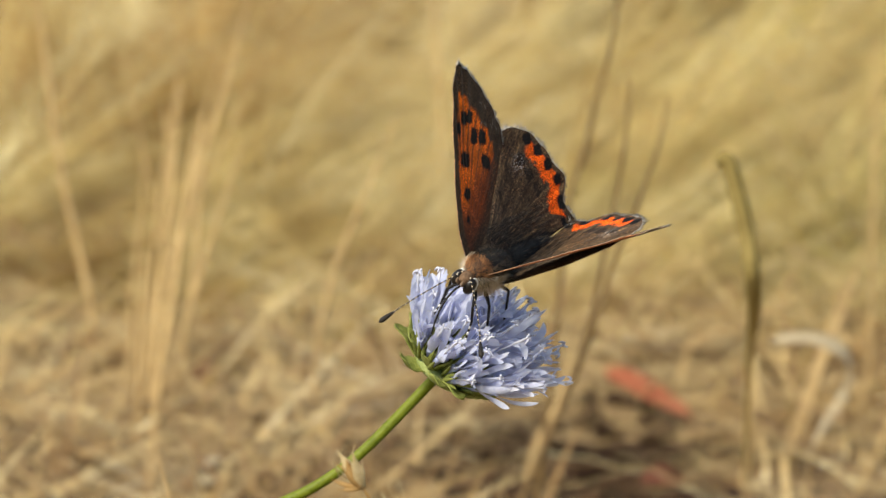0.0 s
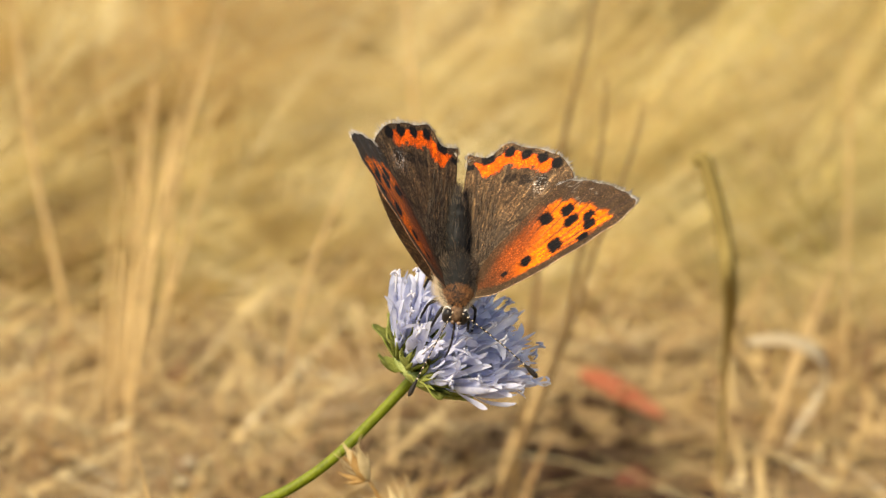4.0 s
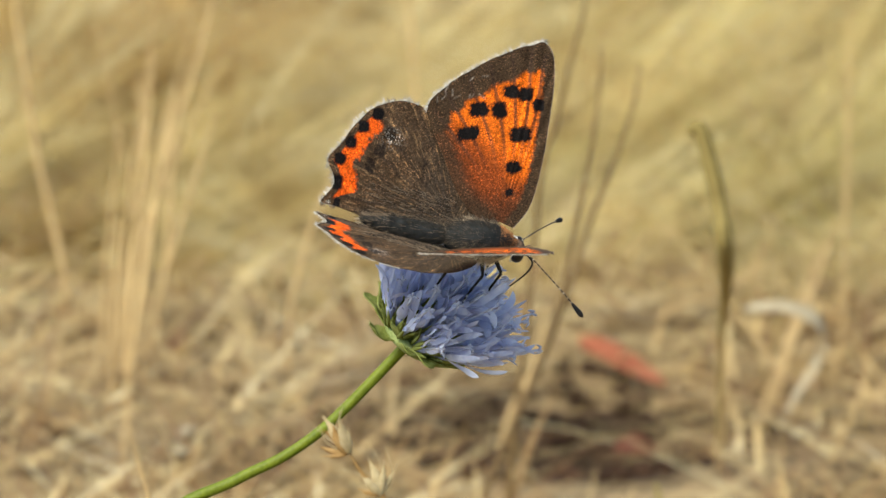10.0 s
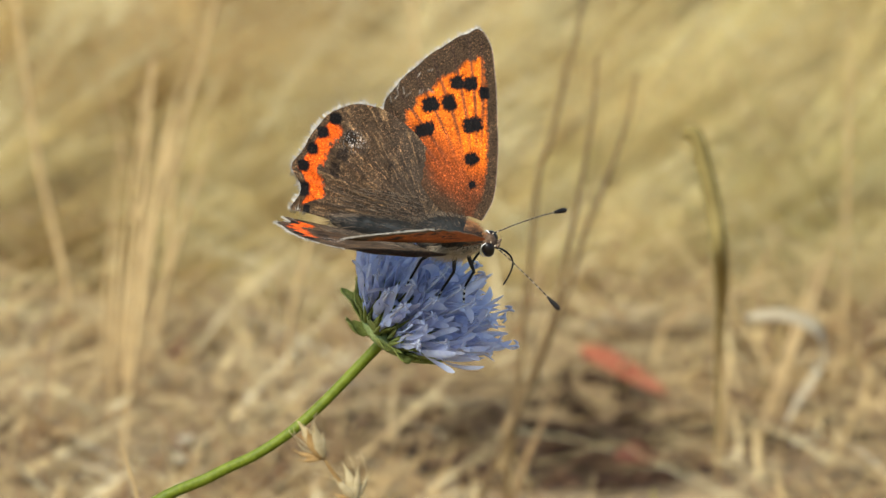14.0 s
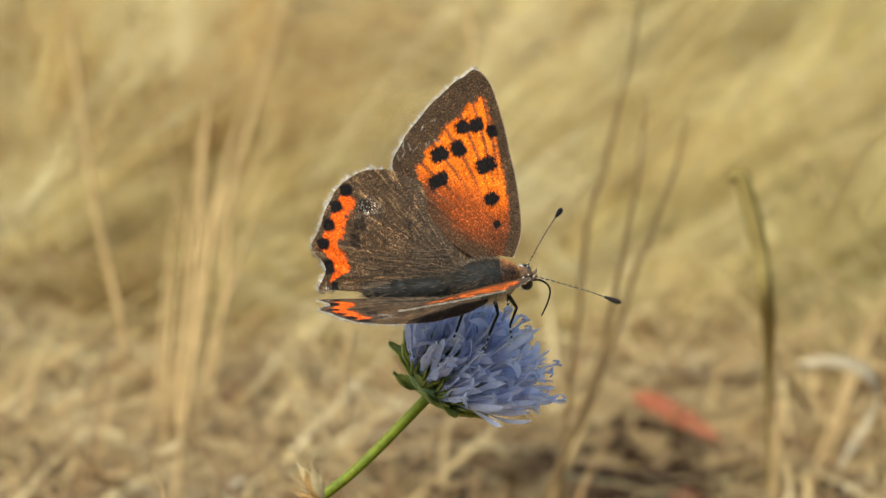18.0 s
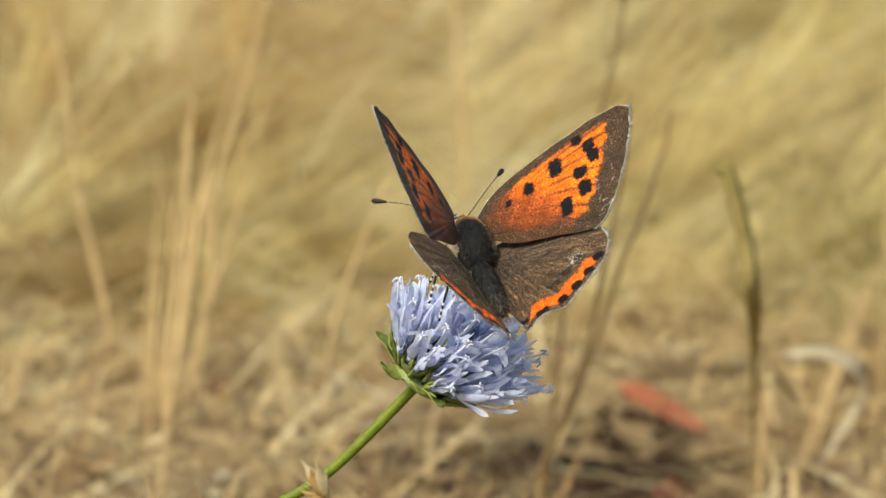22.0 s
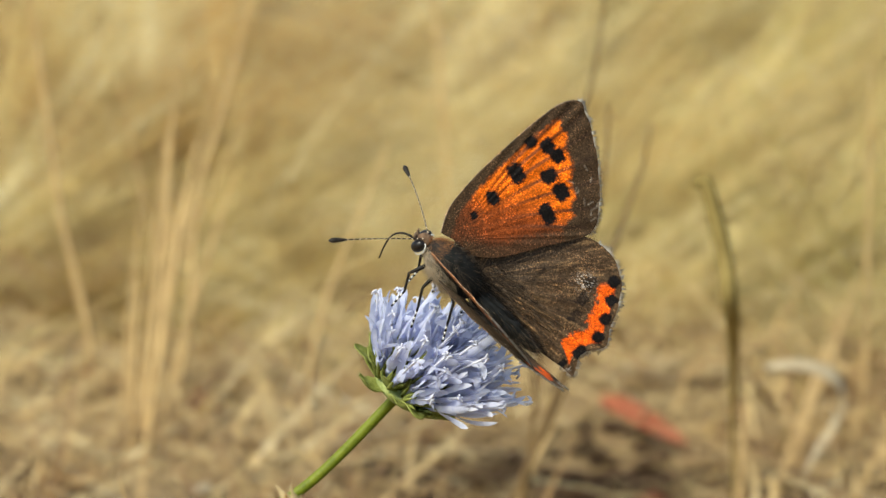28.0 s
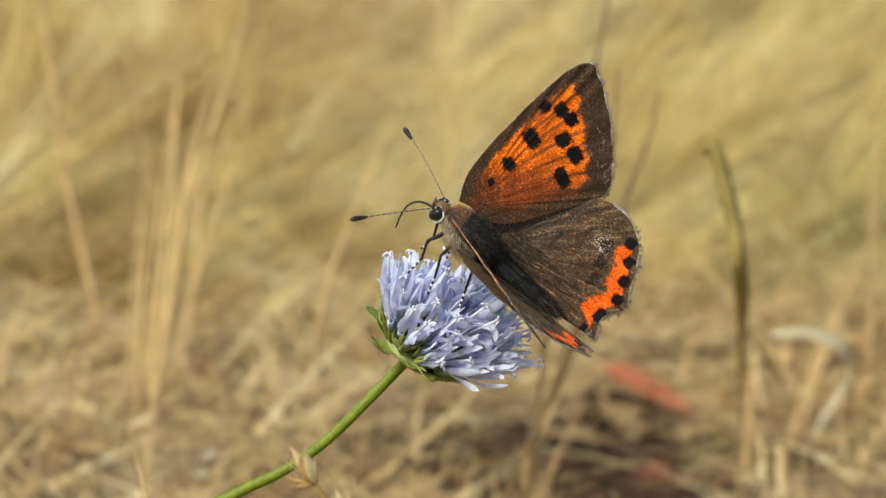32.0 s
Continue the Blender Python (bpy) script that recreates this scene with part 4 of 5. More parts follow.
def wing(name, outline, root, above, below, side, camber, label, rays=300, rings=120):
    """A wing with an upper and a lower face, arched a little, with fine pleats along its veins."""
    edge = curve_through(outline, rays)
    r = np.linspace(0.0, 1.0, rings) ** 0.8
    p = (np.array(root)[None, None] + r[:, None, None] * (edge[None] - np.array(root)[None, None])).reshape(-1, 2)
    span = np.linalg.norm(p - np.array(root), axis=1)
    ray = np.tile(np.arange(rays), rings)
    z = camber * (span / 14.0) ** 2 * 1.4 + 0.05 * np.sin(ray * 2 * np.pi / 23.0) * span / 14.0
    n = len(p)
    x, y = p[:, 0], p[:, 1] * side
    verts = np.vstack([np.column_stack([x, y, z + 0.025]), np.column_stack([x, y, z - 0.025])]) * MM
    faces = []
    for i in range(rings - 1):
        for j in range(rays - 1):
            a = i * rays + j
            q = (a, a + rays, a + rays + 1, a + 1)
            q = q if side < 0 else q[::-1]
            faces.append(q)
            faces.append(tuple(v + n for v in q[::-1]))
    for j in range(rays - 1):
        a = (rings - 1) * rays + j
        faces.append((a, a + 1, a + 1 + n, a + n))
    me = meshed(name, verts, faces, [WING_TOP])
    col = np.ones((2 * n, 4))
    col[:n, :3], col[n:, :3] = above(p, edge), below(p, edge)
    layer = me.color_attributes.new("pigment", "FLOAT_COLOR", "POINT")
    layer.data.foreach_set("color", col.ravel())
    ob = child(name, me, butterfly, label)
    return ob, edge, root, camber


def fringe(ob, edge, root, camber, side, lo, hi, length, seed):
    """Pale hair along the outer edge of a wing."""
    rng = random.Random(seed)
    n = len(edge) - 1
    verts, faces = [], []
    for k in range(520):
        s = rng.uniform(lo, hi) * n
        i = min(int(s), n - 1)
        p = edge[i] + (edge[i + 1] - edge[i]) * (s - i)
        t = edge[i + 1] - edge[i]
        t = t / np.linalg.norm(t)
        out = np.array([-t[1], t[0]])
        if out @ (p - np.array(root)) < 0:
            out = -out
        d = out + t * rng.uniform(-0.25, 0.25)
        h = length * rng.uniform(0.55, 1.2) * (0.75 + 0.6 * noise.noise(Vector((s * 0.35, seed, 0.5)))) * (1.35 if rng.random() < 0.12 else 1.0)
        span = np.linalg.norm(p - np.array(root))
        z = camber * (span / 14.0) ** 2 * 1.4
        a, b, c = p - t * 0.03 - out * 0.05, p + t * 0.03 - out * 0.05, p + d * h
        o = len(verts)
        for q, dz in ((a, 0.02), (b, 0.02), (c, rng.uniform(-0.1, 0.1)), (p - out * 0.05, -0.03)):
            verts.append((q[0] * MM, q[1] * side * MM, (z + dz) * MM))
        faces += [(o, o + 1, o + 2), (o + 1, o + 3, o + 2), (o + 3, o, o + 2)]
    child("fringe", meshed("fringe", verts, faces, [FRINGE]), ob, "pale grey hair fringe")


made = {}
for side, word in ((1, "left"), (-1, "right")):
    w = wing("forewing", FORE_OUTLINE, (1.2, 0.0), fore_colours, under_fore, side, 0.03, "orange forewing with black spots and brown border")
    fringe(*w, side, 5.8 / 16, 12.6 / 16, 0.36, 3)
    made["fore", side] = w[0]
    w = wing("hindwing", HIND_OUTLINE, (-0.2, 0.1), hind_colours, under_hind, side, 0.08, "brown hindwing with an orange edge band")
    fringe(*w, side, 4.6 / 17, 14.2 / 17, 0.46, 4)
    made["hind", side] = w[0]
forewing_left, forewing_right, hindwing_left, hindwing_right = made["fore", 1], made["fore", -1], made["hind", 1], made["hind", -1]


def hairs(name, mats, places, seed, length, width, label, parent):
    """A coat of fine hairs: places gives a root and a direction for each."""
    rng = random.Random(seed)
    verts, faces, slots = [], [], []
    for p, d, m, long in places(rng):
        d = Vector(d).normalized()
        s = d.cross(Vector((rng.uniform(-1, 1), rng.uniform(-1, 1), rng.uniform(-1, 1)))).normalized()
        h = length * long * rng.uniform(0.5, 1.3)
        up = d.cross(s)
        p = Vector(p)
        o = len(verts)
        verts += [p + s * width, p - s * width * 0.5 + up * width * 0.8, p - s * width * 0.5 - up * width * 0.8, p + d * h + Vector((0, 0, -0.12 * h))]
        faces += [(o, o + 1, o + 3), (o + 1, o + 2, o + 3), (o + 2, o, o + 3)]
        slots += [m] * 3
    child(name, meshed(name, scaled(verts), faces, mats, slots), parent, label)


v, f = ball((0.6, 0, 0.0), (2.9, 1.5, 1.65), 18, 24)
thorax = child("thorax", meshed("thorax", scaled(v), f, [THORAX]), butterfly, "dark furry thorax")


def thorax_hair(rng):
    for _ in range(8500):
        a, b = math.acos(rng.uniform(-0.95, 0.95)), rng.uniform(0, 6.283)
        u = Vector((math.cos(a), math.sin(a) * math.cos(b), math.sin(a) * math.sin(b)))
        p = Vector((0.6 + u.x * 2.9, u.y * 1.5, u.z * 1.65))
        low, front = u.z < 0.15 + 0.4 * (abs(u.y) - 0.5), u.x > 0.55
        if u.x > 0.95:
            continue
        if not low and not front and rng.random() < 0.4:
            continue
        if low and u.x < -0.35:
            continue
        side_hair = 3 if abs(u.y) > 0.55 and rng.random() < 0.5 or rng.random() < 0.12 else 0
        yield p, u + Vector((-0.9, 0, 0)) * (0.8 if not front else 0.9), (1 if front and not low else 2 if low else side_hair), (0.45 if front else 1.0 if low else 0.85)


hairs("fur", [DARK_HAIR, RUST_HAIR, PALE_HAIR, TAWNY_HAIR], thorax_hair, 21, 0.72, 0.011, "dark fur, rusty at the neck, pale below", thorax)


def belly(u):
    return 1.0 - 0.10 * max(0, math.cos(u.x * 16)) * 0.35


v, f = ball((-4.95, 0, 0.05), (3.95, 0.88, 0.95), 26, 20, belly)
v = [Vector((p.x, p.y * (1 + 0.06 * (p.x + 5)), p.z + 0.018 * (p.x + 2) ** 2)) for p in v]
abdomen = child("abdomen", meshed("abdomen", scaled(v), f, [THORAX]), butterfly, "dark grey segmented abdomen")


def abdomen_hair(rng):
    for _ in range(1700):
        x, b = rng.uniform(-8.8, -1.6), rng.uniform(0, 6.283)
        k = math.sqrt(max(0.02, 1 - ((x + 4.95) / 3.95) ** 2))
        u = Vector((0, math.cos(b), math.sin(b)))
        yield Vector((x, u.y * 0.88 * k * (1 + 0.06 * (x + 5)), 0.05 + u.z * 0.95 * k + 0.018 * (x + 2) ** 2)), u * 0.5 + Vector((-1, 0, 0)), (1 if u.z < -0.2 else 2 if rng.random() < 0.1 + 0.5 * (x < -6.5) else 0), 1.0


hairs("fur", [DARK_HAIR, PALE_HAIR, TAWNY_HAIR], abdomen_hair, 22, 0.8, 0.016, "short grey hair", abdomen)



def basal_hair(side):
    def places(rng):
        for _ in range(800):
            x, y = rng.uniform(-7.6, -0.6), 0.2 + 2.6 * rng.random() ** 1.6
            yield (x, y * side, 0.03 + 0.01 * y), (-1, side * rng.uniform(-0.05, 0.3), rng.uniform(0.05, 0.3)), (0 if rng.random() < 0.55 else 1), 1.0
    return places


for side in (1, -1):
    hairs("basal_hair", [DARK_HAIR, TAWNY_HAIR], basal_hair(side), 24, 1.3, 0.014, "long grey-brown hair on the wing's root", made["hind", side])

v, f = ball((3.75, 0, -0.3), (0.66, 0.62, 0.70), 12, 16)
head = child("head", meshed("head", scaled(v), f, [FACE]), butterfly, "small head with white-rimmed dark eyes")
for side in (1, -1):
    v, f = ball((3.85, 0.60 * side, -0.55), (0.50, 0.47, 0.72), 12, 18)
    child("eye", meshed("eye", scaled(v), f, [EYE]), head, "black oval eye")
    v, f = tube([(3.66 - 0.34 * math.cos(a * math.pi / 6), (0.64 + 0.33 * math.cos(a * math.pi / 6)) * side, -0.55 + 0.70 * math.sin(a * math.pi / 6)) for a in range(13)], [0.045, 0.045], 6, 36)
    child("eye_rim", meshed("eye_rim", scaled(v), f, [WHITE_SCALES]), head, "white rim of the eye")
    v, f = tube([(4.1, 0.2 * side, -0.75), (4.55, 0.24 * side, -0.5), (4.8, 0.28 * side, -0.1)], [0.15, 0.16, 0.04], 6, 10)
    child("palp", meshed("palp", scaled(v), f, [PALP]), head, "short dark palp")


def head_hair(rng):
    for _ in range(300):
        u = Vector((rng.uniform(-0.6, 1), rng.uniform(-0.8, 0.8), rng.uniform(0.1, 1))).normalized()
        yield Vector((3.45 + u.x * 0.3, u.y * 0.35, -0.25 + u.z * 0.75)), u + Vector((0.1, 0, 0.3)), 0, 1.0


hairs("fur", [RUST_HAIR], head_hair, 23, 0.24, 0.014, "rusty hair tuft", head)
v, f = tube([(4.1, 0, -1.0), (4.8, 0, -1.2), (5.3, 0, -1.9), (5.35, 0, -2.9), (4.9, 0, -4.2), (4.2, 0, -5.6)], [0.09, 0.09, 0.085, 0.08, 0.07, 0.06], 7, 26)
child("proboscis", meshed("proboscis", scaled(v), f, [CHITIN]), head, "thin black proboscis bent into the flower")


def antenna(side):
    """A ringed black and white antenna that ends in a club."""
    n = 66
    c = curve_through([(0, 0, 0), (2.4, 0, 0.18), (5.0, 0, 0.22), (7.6, 0, 0.0)], n)
    verts, faces, slots = [], [], []
    for k in range(n):
        s = k / (n - 1)
        r = 0.050 if s < 0.8 else 0.050 + 0.17 * math.sin(min(1.0, (s - 0.8) / 0.17) * math.pi / 2) * (1 if s < 0.965 else max(0.1, 1 - (s - 0.965) / 0.038))
        for j in range(7):
            a = 2 * math.pi * j / 7
            verts.append((c[k][0], c[k][1] + r * math.cos(a), c[k][2] + r * math.sin(a)))
    for k in range(n - 1):
        for j in range(7):
            q = (j + 1) % 7
            faces.append((k * 7 + j, k * 7 + q, (k + 1) * 7 + q, (k + 1) * 7 + j))
            slots.append(1 if k % 4 == 0 and k < 54 else 0)
    faces.append(tuple(range((n - 1) * 7, n * 7)))
    slots.append(0)
    ob = child("antenna", meshed("antenna", scaled(verts), faces, [CHITIN, PALE_HAIR], slots), butterfly, "black and white ringed antenna with a dark club")
    ob.matrix_basis = feel(side, 34, 14)
    return ob


def feel(side, out, up):
    """An antenna's pose: degrees outwards from straight ahead and upwards."""
    return pose(0.0041, side * 0.0004, 0.0002) @ pose(0, 0, 0, 0, 0, side * out) @ pose(0, 0, 0, 0, -up, 0)


antenna_left, antenna_right = antenna(1), antenna(-1)


def leg(side, hip, knee, ankle, toe):
    """A thin leg: thigh, shin and pale-ringed foot."""
    y = lambda p: (p[0], p[1] * side, p[2])
    shapes = [(*tube([y(hip), y(((hip[0] + knee[0]) / 2, (hip[1] + knee[1]) / 2 + 0.06, (hip[2] + knee[2]) / 2)), y(knee)], [0.19, 0.17, 0.11], 7, 10), 0),
              (*tube([y(knee), y(ankle)], [0.12, 0.10], 7, 8), 0)]
    n = 7
    for k in range(n):
        a, b = Vector(y(ankle)).lerp(Vector(y(toe)), k / n), Vector(y(ankle)).lerp(Vector(y(toe)), (k + 1) / n)
        shapes.append((*tube([a, b], [0.095, 0.08], 6, 3), k % 2))
    v, f, s = merge(*shapes)
    return child("leg", meshed("leg", scaled(v), f, [CHITIN, WHITE_SCALES], s), butterfly, "thin dark leg with pale rings")


def stand(rx, ry, rz):
    """The pose of the legs, turned about the middle of the breast, in degrees."""
    return pose(0.0008, 0, -0.0010, rx, ry, rz) @ pose(-0.0008, 0, 0.0010)


legs = []
for side in (1, -1):
    legs.append(leg(side, (2.2, 0.6, -1.0), (3.0, 1.3, -1.9), (2.6, 1.5, -3.6), (2.9, 1.7, -5.4)))
    legs.append(leg(side, (1.2, 0.8, -1.2), (1.5, 1.9, -2.0), (1.0, 2.1, -3.9), (0.7, 2.2, -5.8)))
    legs.append(leg(side, (-0.2, 0.8, -1.1), (-1.2, 1.8, -1.8), (-1.6, 2.0, -3.7), (-2.0, 2.1, -5.5)))


# ---- what moves ----
def motions():
    walk(spike, [
        (0, nodded(-1.04, 0.70)),
        (0.5, nodded(-0.77, 0.93)),
        (1, nodded(-0.87, 1.01)),
        (2, nodded(-0.73, 1.04)),
        (2.5, nodded(1.15, 1.05)),
        (4.5, nodded(0.48, 0.46)),
        (4.8, nodded(0.74, 0.30)),
        (5.2, nodded(0.40, 0.05)),
        (5.6, nodded(0.52, 0.13)),
        (6, nodded(0.85, 0.41)),
        (7, nodded(0.81, 0.17)),
        (8, nodded(0.47, 0.26)),
        (8.6, nodded(0.69, 0.61)),
        (9, nodded(0.45, 0.46)),
        (9.5, nodded(0.16, 0.62)),
        (10, nodded(0.26, 0.97)),
        (11, nodded(0.33, 1.33)),
        (12, nodded(0.41, 1.07)),
        (13, nodded(0.28, 0.87)),
        (15.5, nodded(-0.05, -1.00)),
        (16, nodded(0.07, -0.99)),
        (17, nodded(-0.91, -1.15)),
        (18, nodded(-1.51, -0.68)),
        (19, nodded(-0.72, -0.36)),
        (20, nodded(-0.71, -0.19)),
        (21, nodded(0.34, 0.25)),
        (22, nodded(-0.17, -0.45)),
        (23, nodded(-0.36, -0.59)),
        (25, nodded(0.09, -0.76)),
        (25.5, nodded(0.55, -0.60)),
        (27.5, nodded(-0.09, -1.18)),
        (28.5, nodded(-0.10, -1.24)),
        (29.5, nodded(-0.28, -0.82)),
        (31, nodded(-0.38, -0.85)),
        (32, nodded(-0.36, -1.83)),
    ])
    walk(wild_flower, [
        (0, sway(-0.85, 0.27)),
        (0.5, sway(-1.03, 0.38)),
        (1, sway(-1.07, 0.63)),
        (1.5, sway(-0.87, 0.39)),
        (2, sway(-1.07, 0.57)),
        (2.5, sway(-0.89, 0.05)),
        (4.5, sway(-1.11, -0.27)),
        (5, sway(-0.56, -0.10)),
        (5.5, sway(-0.70, -0.08)),
        (6, sway(-1.15, -0.36)),
        (6.5, sway(-0.69, -0.17)),
        (7, sway(-0.70, -0.34)),
        (7.5, sway(-0.62, -0.06)),
        (8, sway(-0.54, -0.05)),
        (8.5, sway(-0.03, 0.03)),
        (9, sway(-0.71, 0.23)),
        (9.5, sway(-1.01, 0.31)),
        (10, sway(-0.80, 0.32)),
        (10.5, sway(-0.87, 0.26)),
        (11, sway(-0.71, 0.58)),
        (11.5, sway(-0.65, 0.50)),
        (12, sway(-0.63, 0.33)),
        (12.5, sway(-0.87, 0.26)),
        (13, sway(-0.77, 0.25)),
        (13.5, sway(-1.53, 0.35)),
        (15.5, sway(0.92, -0.18)),
        (16, sway(0.41, 0.15)),
        (16.5, sway(0.79, -1.41)),
        (17, sway(-1.40, -0.64)),
        (17.5, sway(-0.04, -1.07)),
        (18, sway(0.43, -1.37)),
        (18.5, sway(0.04, -1.00)),
        (19, sway(-0.08, -0.66)),
        (19.5, sway(0.41, -0.73)),
        (20, sway(0.43, -0.62)),
        (20.5, sway(0.18, -0.53)),
        (21, sway(0.01, -0.25)),
        (21.5, sway(0.51, -0.30)),
        (22, sway(0.52, -0.60)),
        (22.5, sway(0.41, -0.48)),
        (23, sway(-0.40, -0.09)),
        (23.5, sway(1.62, -0.68)),
        (24, sway(1.56, -0.71)),
        (24.5, sway(1.39, -0.66)),
        (25, sway(0.85, -0.22)),
        (25.5, sway(1.39, -0.16)),
        (27.5, sway(1.09, -0.80)),
        (28, sway(0.87, -0.49)),
        (28.5, sway(0.85, -0.71)),
        (29, sway(0.66, -0.69)),
        (29.5, sway(0.79, -0.81)),
        (30, sway(0.81, -1.09)),
        (30.5, sway(0.96, -1.16)),
        (31, sway(0.66, -1.19)),
        (31.5, sway(0.52, -1.14)),
        (32, sway(0.52, -0.95)),
    ])
    walk(butterfly, [
        (0, perch(0.88, 340.12, 99.43, -32.0, 0.9, -118.8)),
        (0.5, perch(0.37, 340.23, 100.02, -35.0, -2.3, -128.4)),
        (1, perch(0.02, 340.36, 100.74, -37.5, -5.8, -138.0)),
        (1.5, perch(0.18, 340.27, 100.31, -41.8, -3.2, -138.5)),
        (2, perch(-0.06, 340.27, 100.30, -46.1, -0.5, -139.2)),
        (2.5, perch(-0.29, 340.07, 99.11, -36.6, 21.4, -125.5)),
        (4.5, perch(-0.28, 339.91, 98.28, -10.4, 35.4, -87.0)),
        (5, perch(0.39, 339.94, 98.51, -9.8, 32.5, -84.6)),
        (5.5, perch(0.99, 339.90, 98.31, -1.6, 33.8, -70.6)),
        (6, perch(0.22, 339.66, 96.99, 14.0, 39.6, -59.3)),
        (6.5, perch(0.73, 339.63, 96.86, 15.7, 40.0, -57.4)),
        (7, perch(0.76, 339.54, 96.38, 17.4, 40.3, -55.5)),
        (7.5, perch(0.96, 339.56, 96.52, 18.4, 40.0, -53.2)),
        (8, perch(1.17, 339.54, 96.38, 19.4, 39.6, -51.0)),
        (8.5, perch(2.17, 339.57, 96.63, 18.5, 33.2, -44.6)),
        (9, perch(2.19, 339.90, 98.41, 23.5, 20.9, -27.3)),
        (9.5, perch(1.32, 340.03, 99.03, 29.4, 11.1, -15.1)),
        (10, perch(1.77, 340.07, 99.25, 44.3, 8.4, 5.6)),
        (10.5, perch(1.47, 339.87, 98.15, 51.4, -2.8, 4.3)),
        (11, perch(1.12, 340.03, 99.03, 37.6, -10.7, 10.9)),
        (11.5, perch(1.57, 339.99, 98.76, 40.3, -3.3, 0.9)),
        (12, perch(1.96, 339.91, 98.40, 41.8, 4.4, -8.7)),
        (12.5, perch(1.58, 339.96, 98.56, 42.0, 3.3, -10.1)),
        (13, perch(1.52, 340.00, 98.78, 42.3, 2.2, -11.6)),
        (13.5, perch(0.75, 340.06, 99.01, 42.1, 2.2, -14.8)),
        (15.5, perch(2.42, 340.11, 99.19, 30.8, -3.3, -17.2)),
        (16, perch(1.82, 340.16, 99.49, 28.9, -5.6, -17.0)),
        (16.5, perch(1.71, 339.93, 98.09, 32.8, -5.8, -16.8)),
        (17, perch(-0.99, 340.05, 99.02, 36.7, -6.0, -16.6)),
        (17.5, perch(0.78, 340.00, 98.52, 39.4, -8.3, -10.3)),
        (18, perch(1.65, 339.94, 98.14, 41.8, -10.9, -4.0)),
        (18.5, perch(0.58, 340.13, 99.33, 41.0, -30.5, 21.9)),
        (19, perch(1.89, 340.22, 99.81, 27.4, -25.3, 45.7)),
        (19.5, perch(2.96, 340.22, 99.72, 24.3, -25.5, 53.9)),
        (20, perch(3.58, 340.24, 99.82, 21.3, -25.3, 62.1)),
        (20.5, perch(2.00, 340.27, 100.13, 5.2, -35.0, 87.1)),
        (21, perch(1.62, 340.33, 100.46, 2.2, -32.6, 91.4)),
        (21.5, perch(2.57, 340.38, 100.71, 5.2, -29.5, 106.1)),
        (22, perch(2.59, 340.33, 100.41, 5.3, -30.2, 105.4)),
        (22.5, perch(2.05, 340.39, 100.77, 0.6, -30.4, 106.5)),
        (23, perch(0.83, 340.48, 101.40, -4.2, -30.6, 107.7)),
        (23.5, perch(3.19, 340.34, 100.49, -0.3, -30.7, 108.4)),
        (24, perch(3.46, 340.28, 100.13, 3.5, -30.9, 109.0)),
        (24.5, perch(3.19, 340.31, 100.24, 1.1, -31.4, 109.7)),
        (25, perch(2.55, 340.38, 100.74, -1.4, -31.8, 110.3)),
        (25.5, perch(3.12, 340.37, 100.68, -1.9, -33.4, 113.8)),
        (26, perch(3.22, 340.32, 100.36, -9.8, -41.4, 128.7)),
        (26.5, perch(3.32, 340.26, 100.04, -21.9, -47.4, 147.6)),
        (27, perch(3.43, 340.21, 99.72, -37.3, -50.0, 169.7)),
        (27.5, perch(3.53, 340.15, 99.39, -52.8, -48.7, -168.4)),
        (28, perch(3.35, 340.20, 99.67, -49.8, -48.8, -168.7)),
        (28.5, perch(3.43, 340.15, 99.40, -50.9, -48.2, -168.6)),
        (29, perch(3.35, 340.14, 99.37, -51.9, -47.5, -168.5)),
        (29.5, perch(3.63, 340.10, 99.15, -51.7, -47.7, -168.7)),
        (30, perch(3.79, 340.04, 98.76, -51.4, -47.8, -169.0)),
        (30.5, perch(4.01, 340.03, 98.70, -53.0, -48.0, -168.5)),
        (31, perch(3.78, 340.02, 98.67, -54.5, -48.3, -168.1)),
        (31.5, perch(3.59, 340.03, 98.69, -52.4, -47.8, -167.4)),
        (32, perch(3.53, 340.05, 98.85, -50.3, -47.3, -166.6)),
    ])
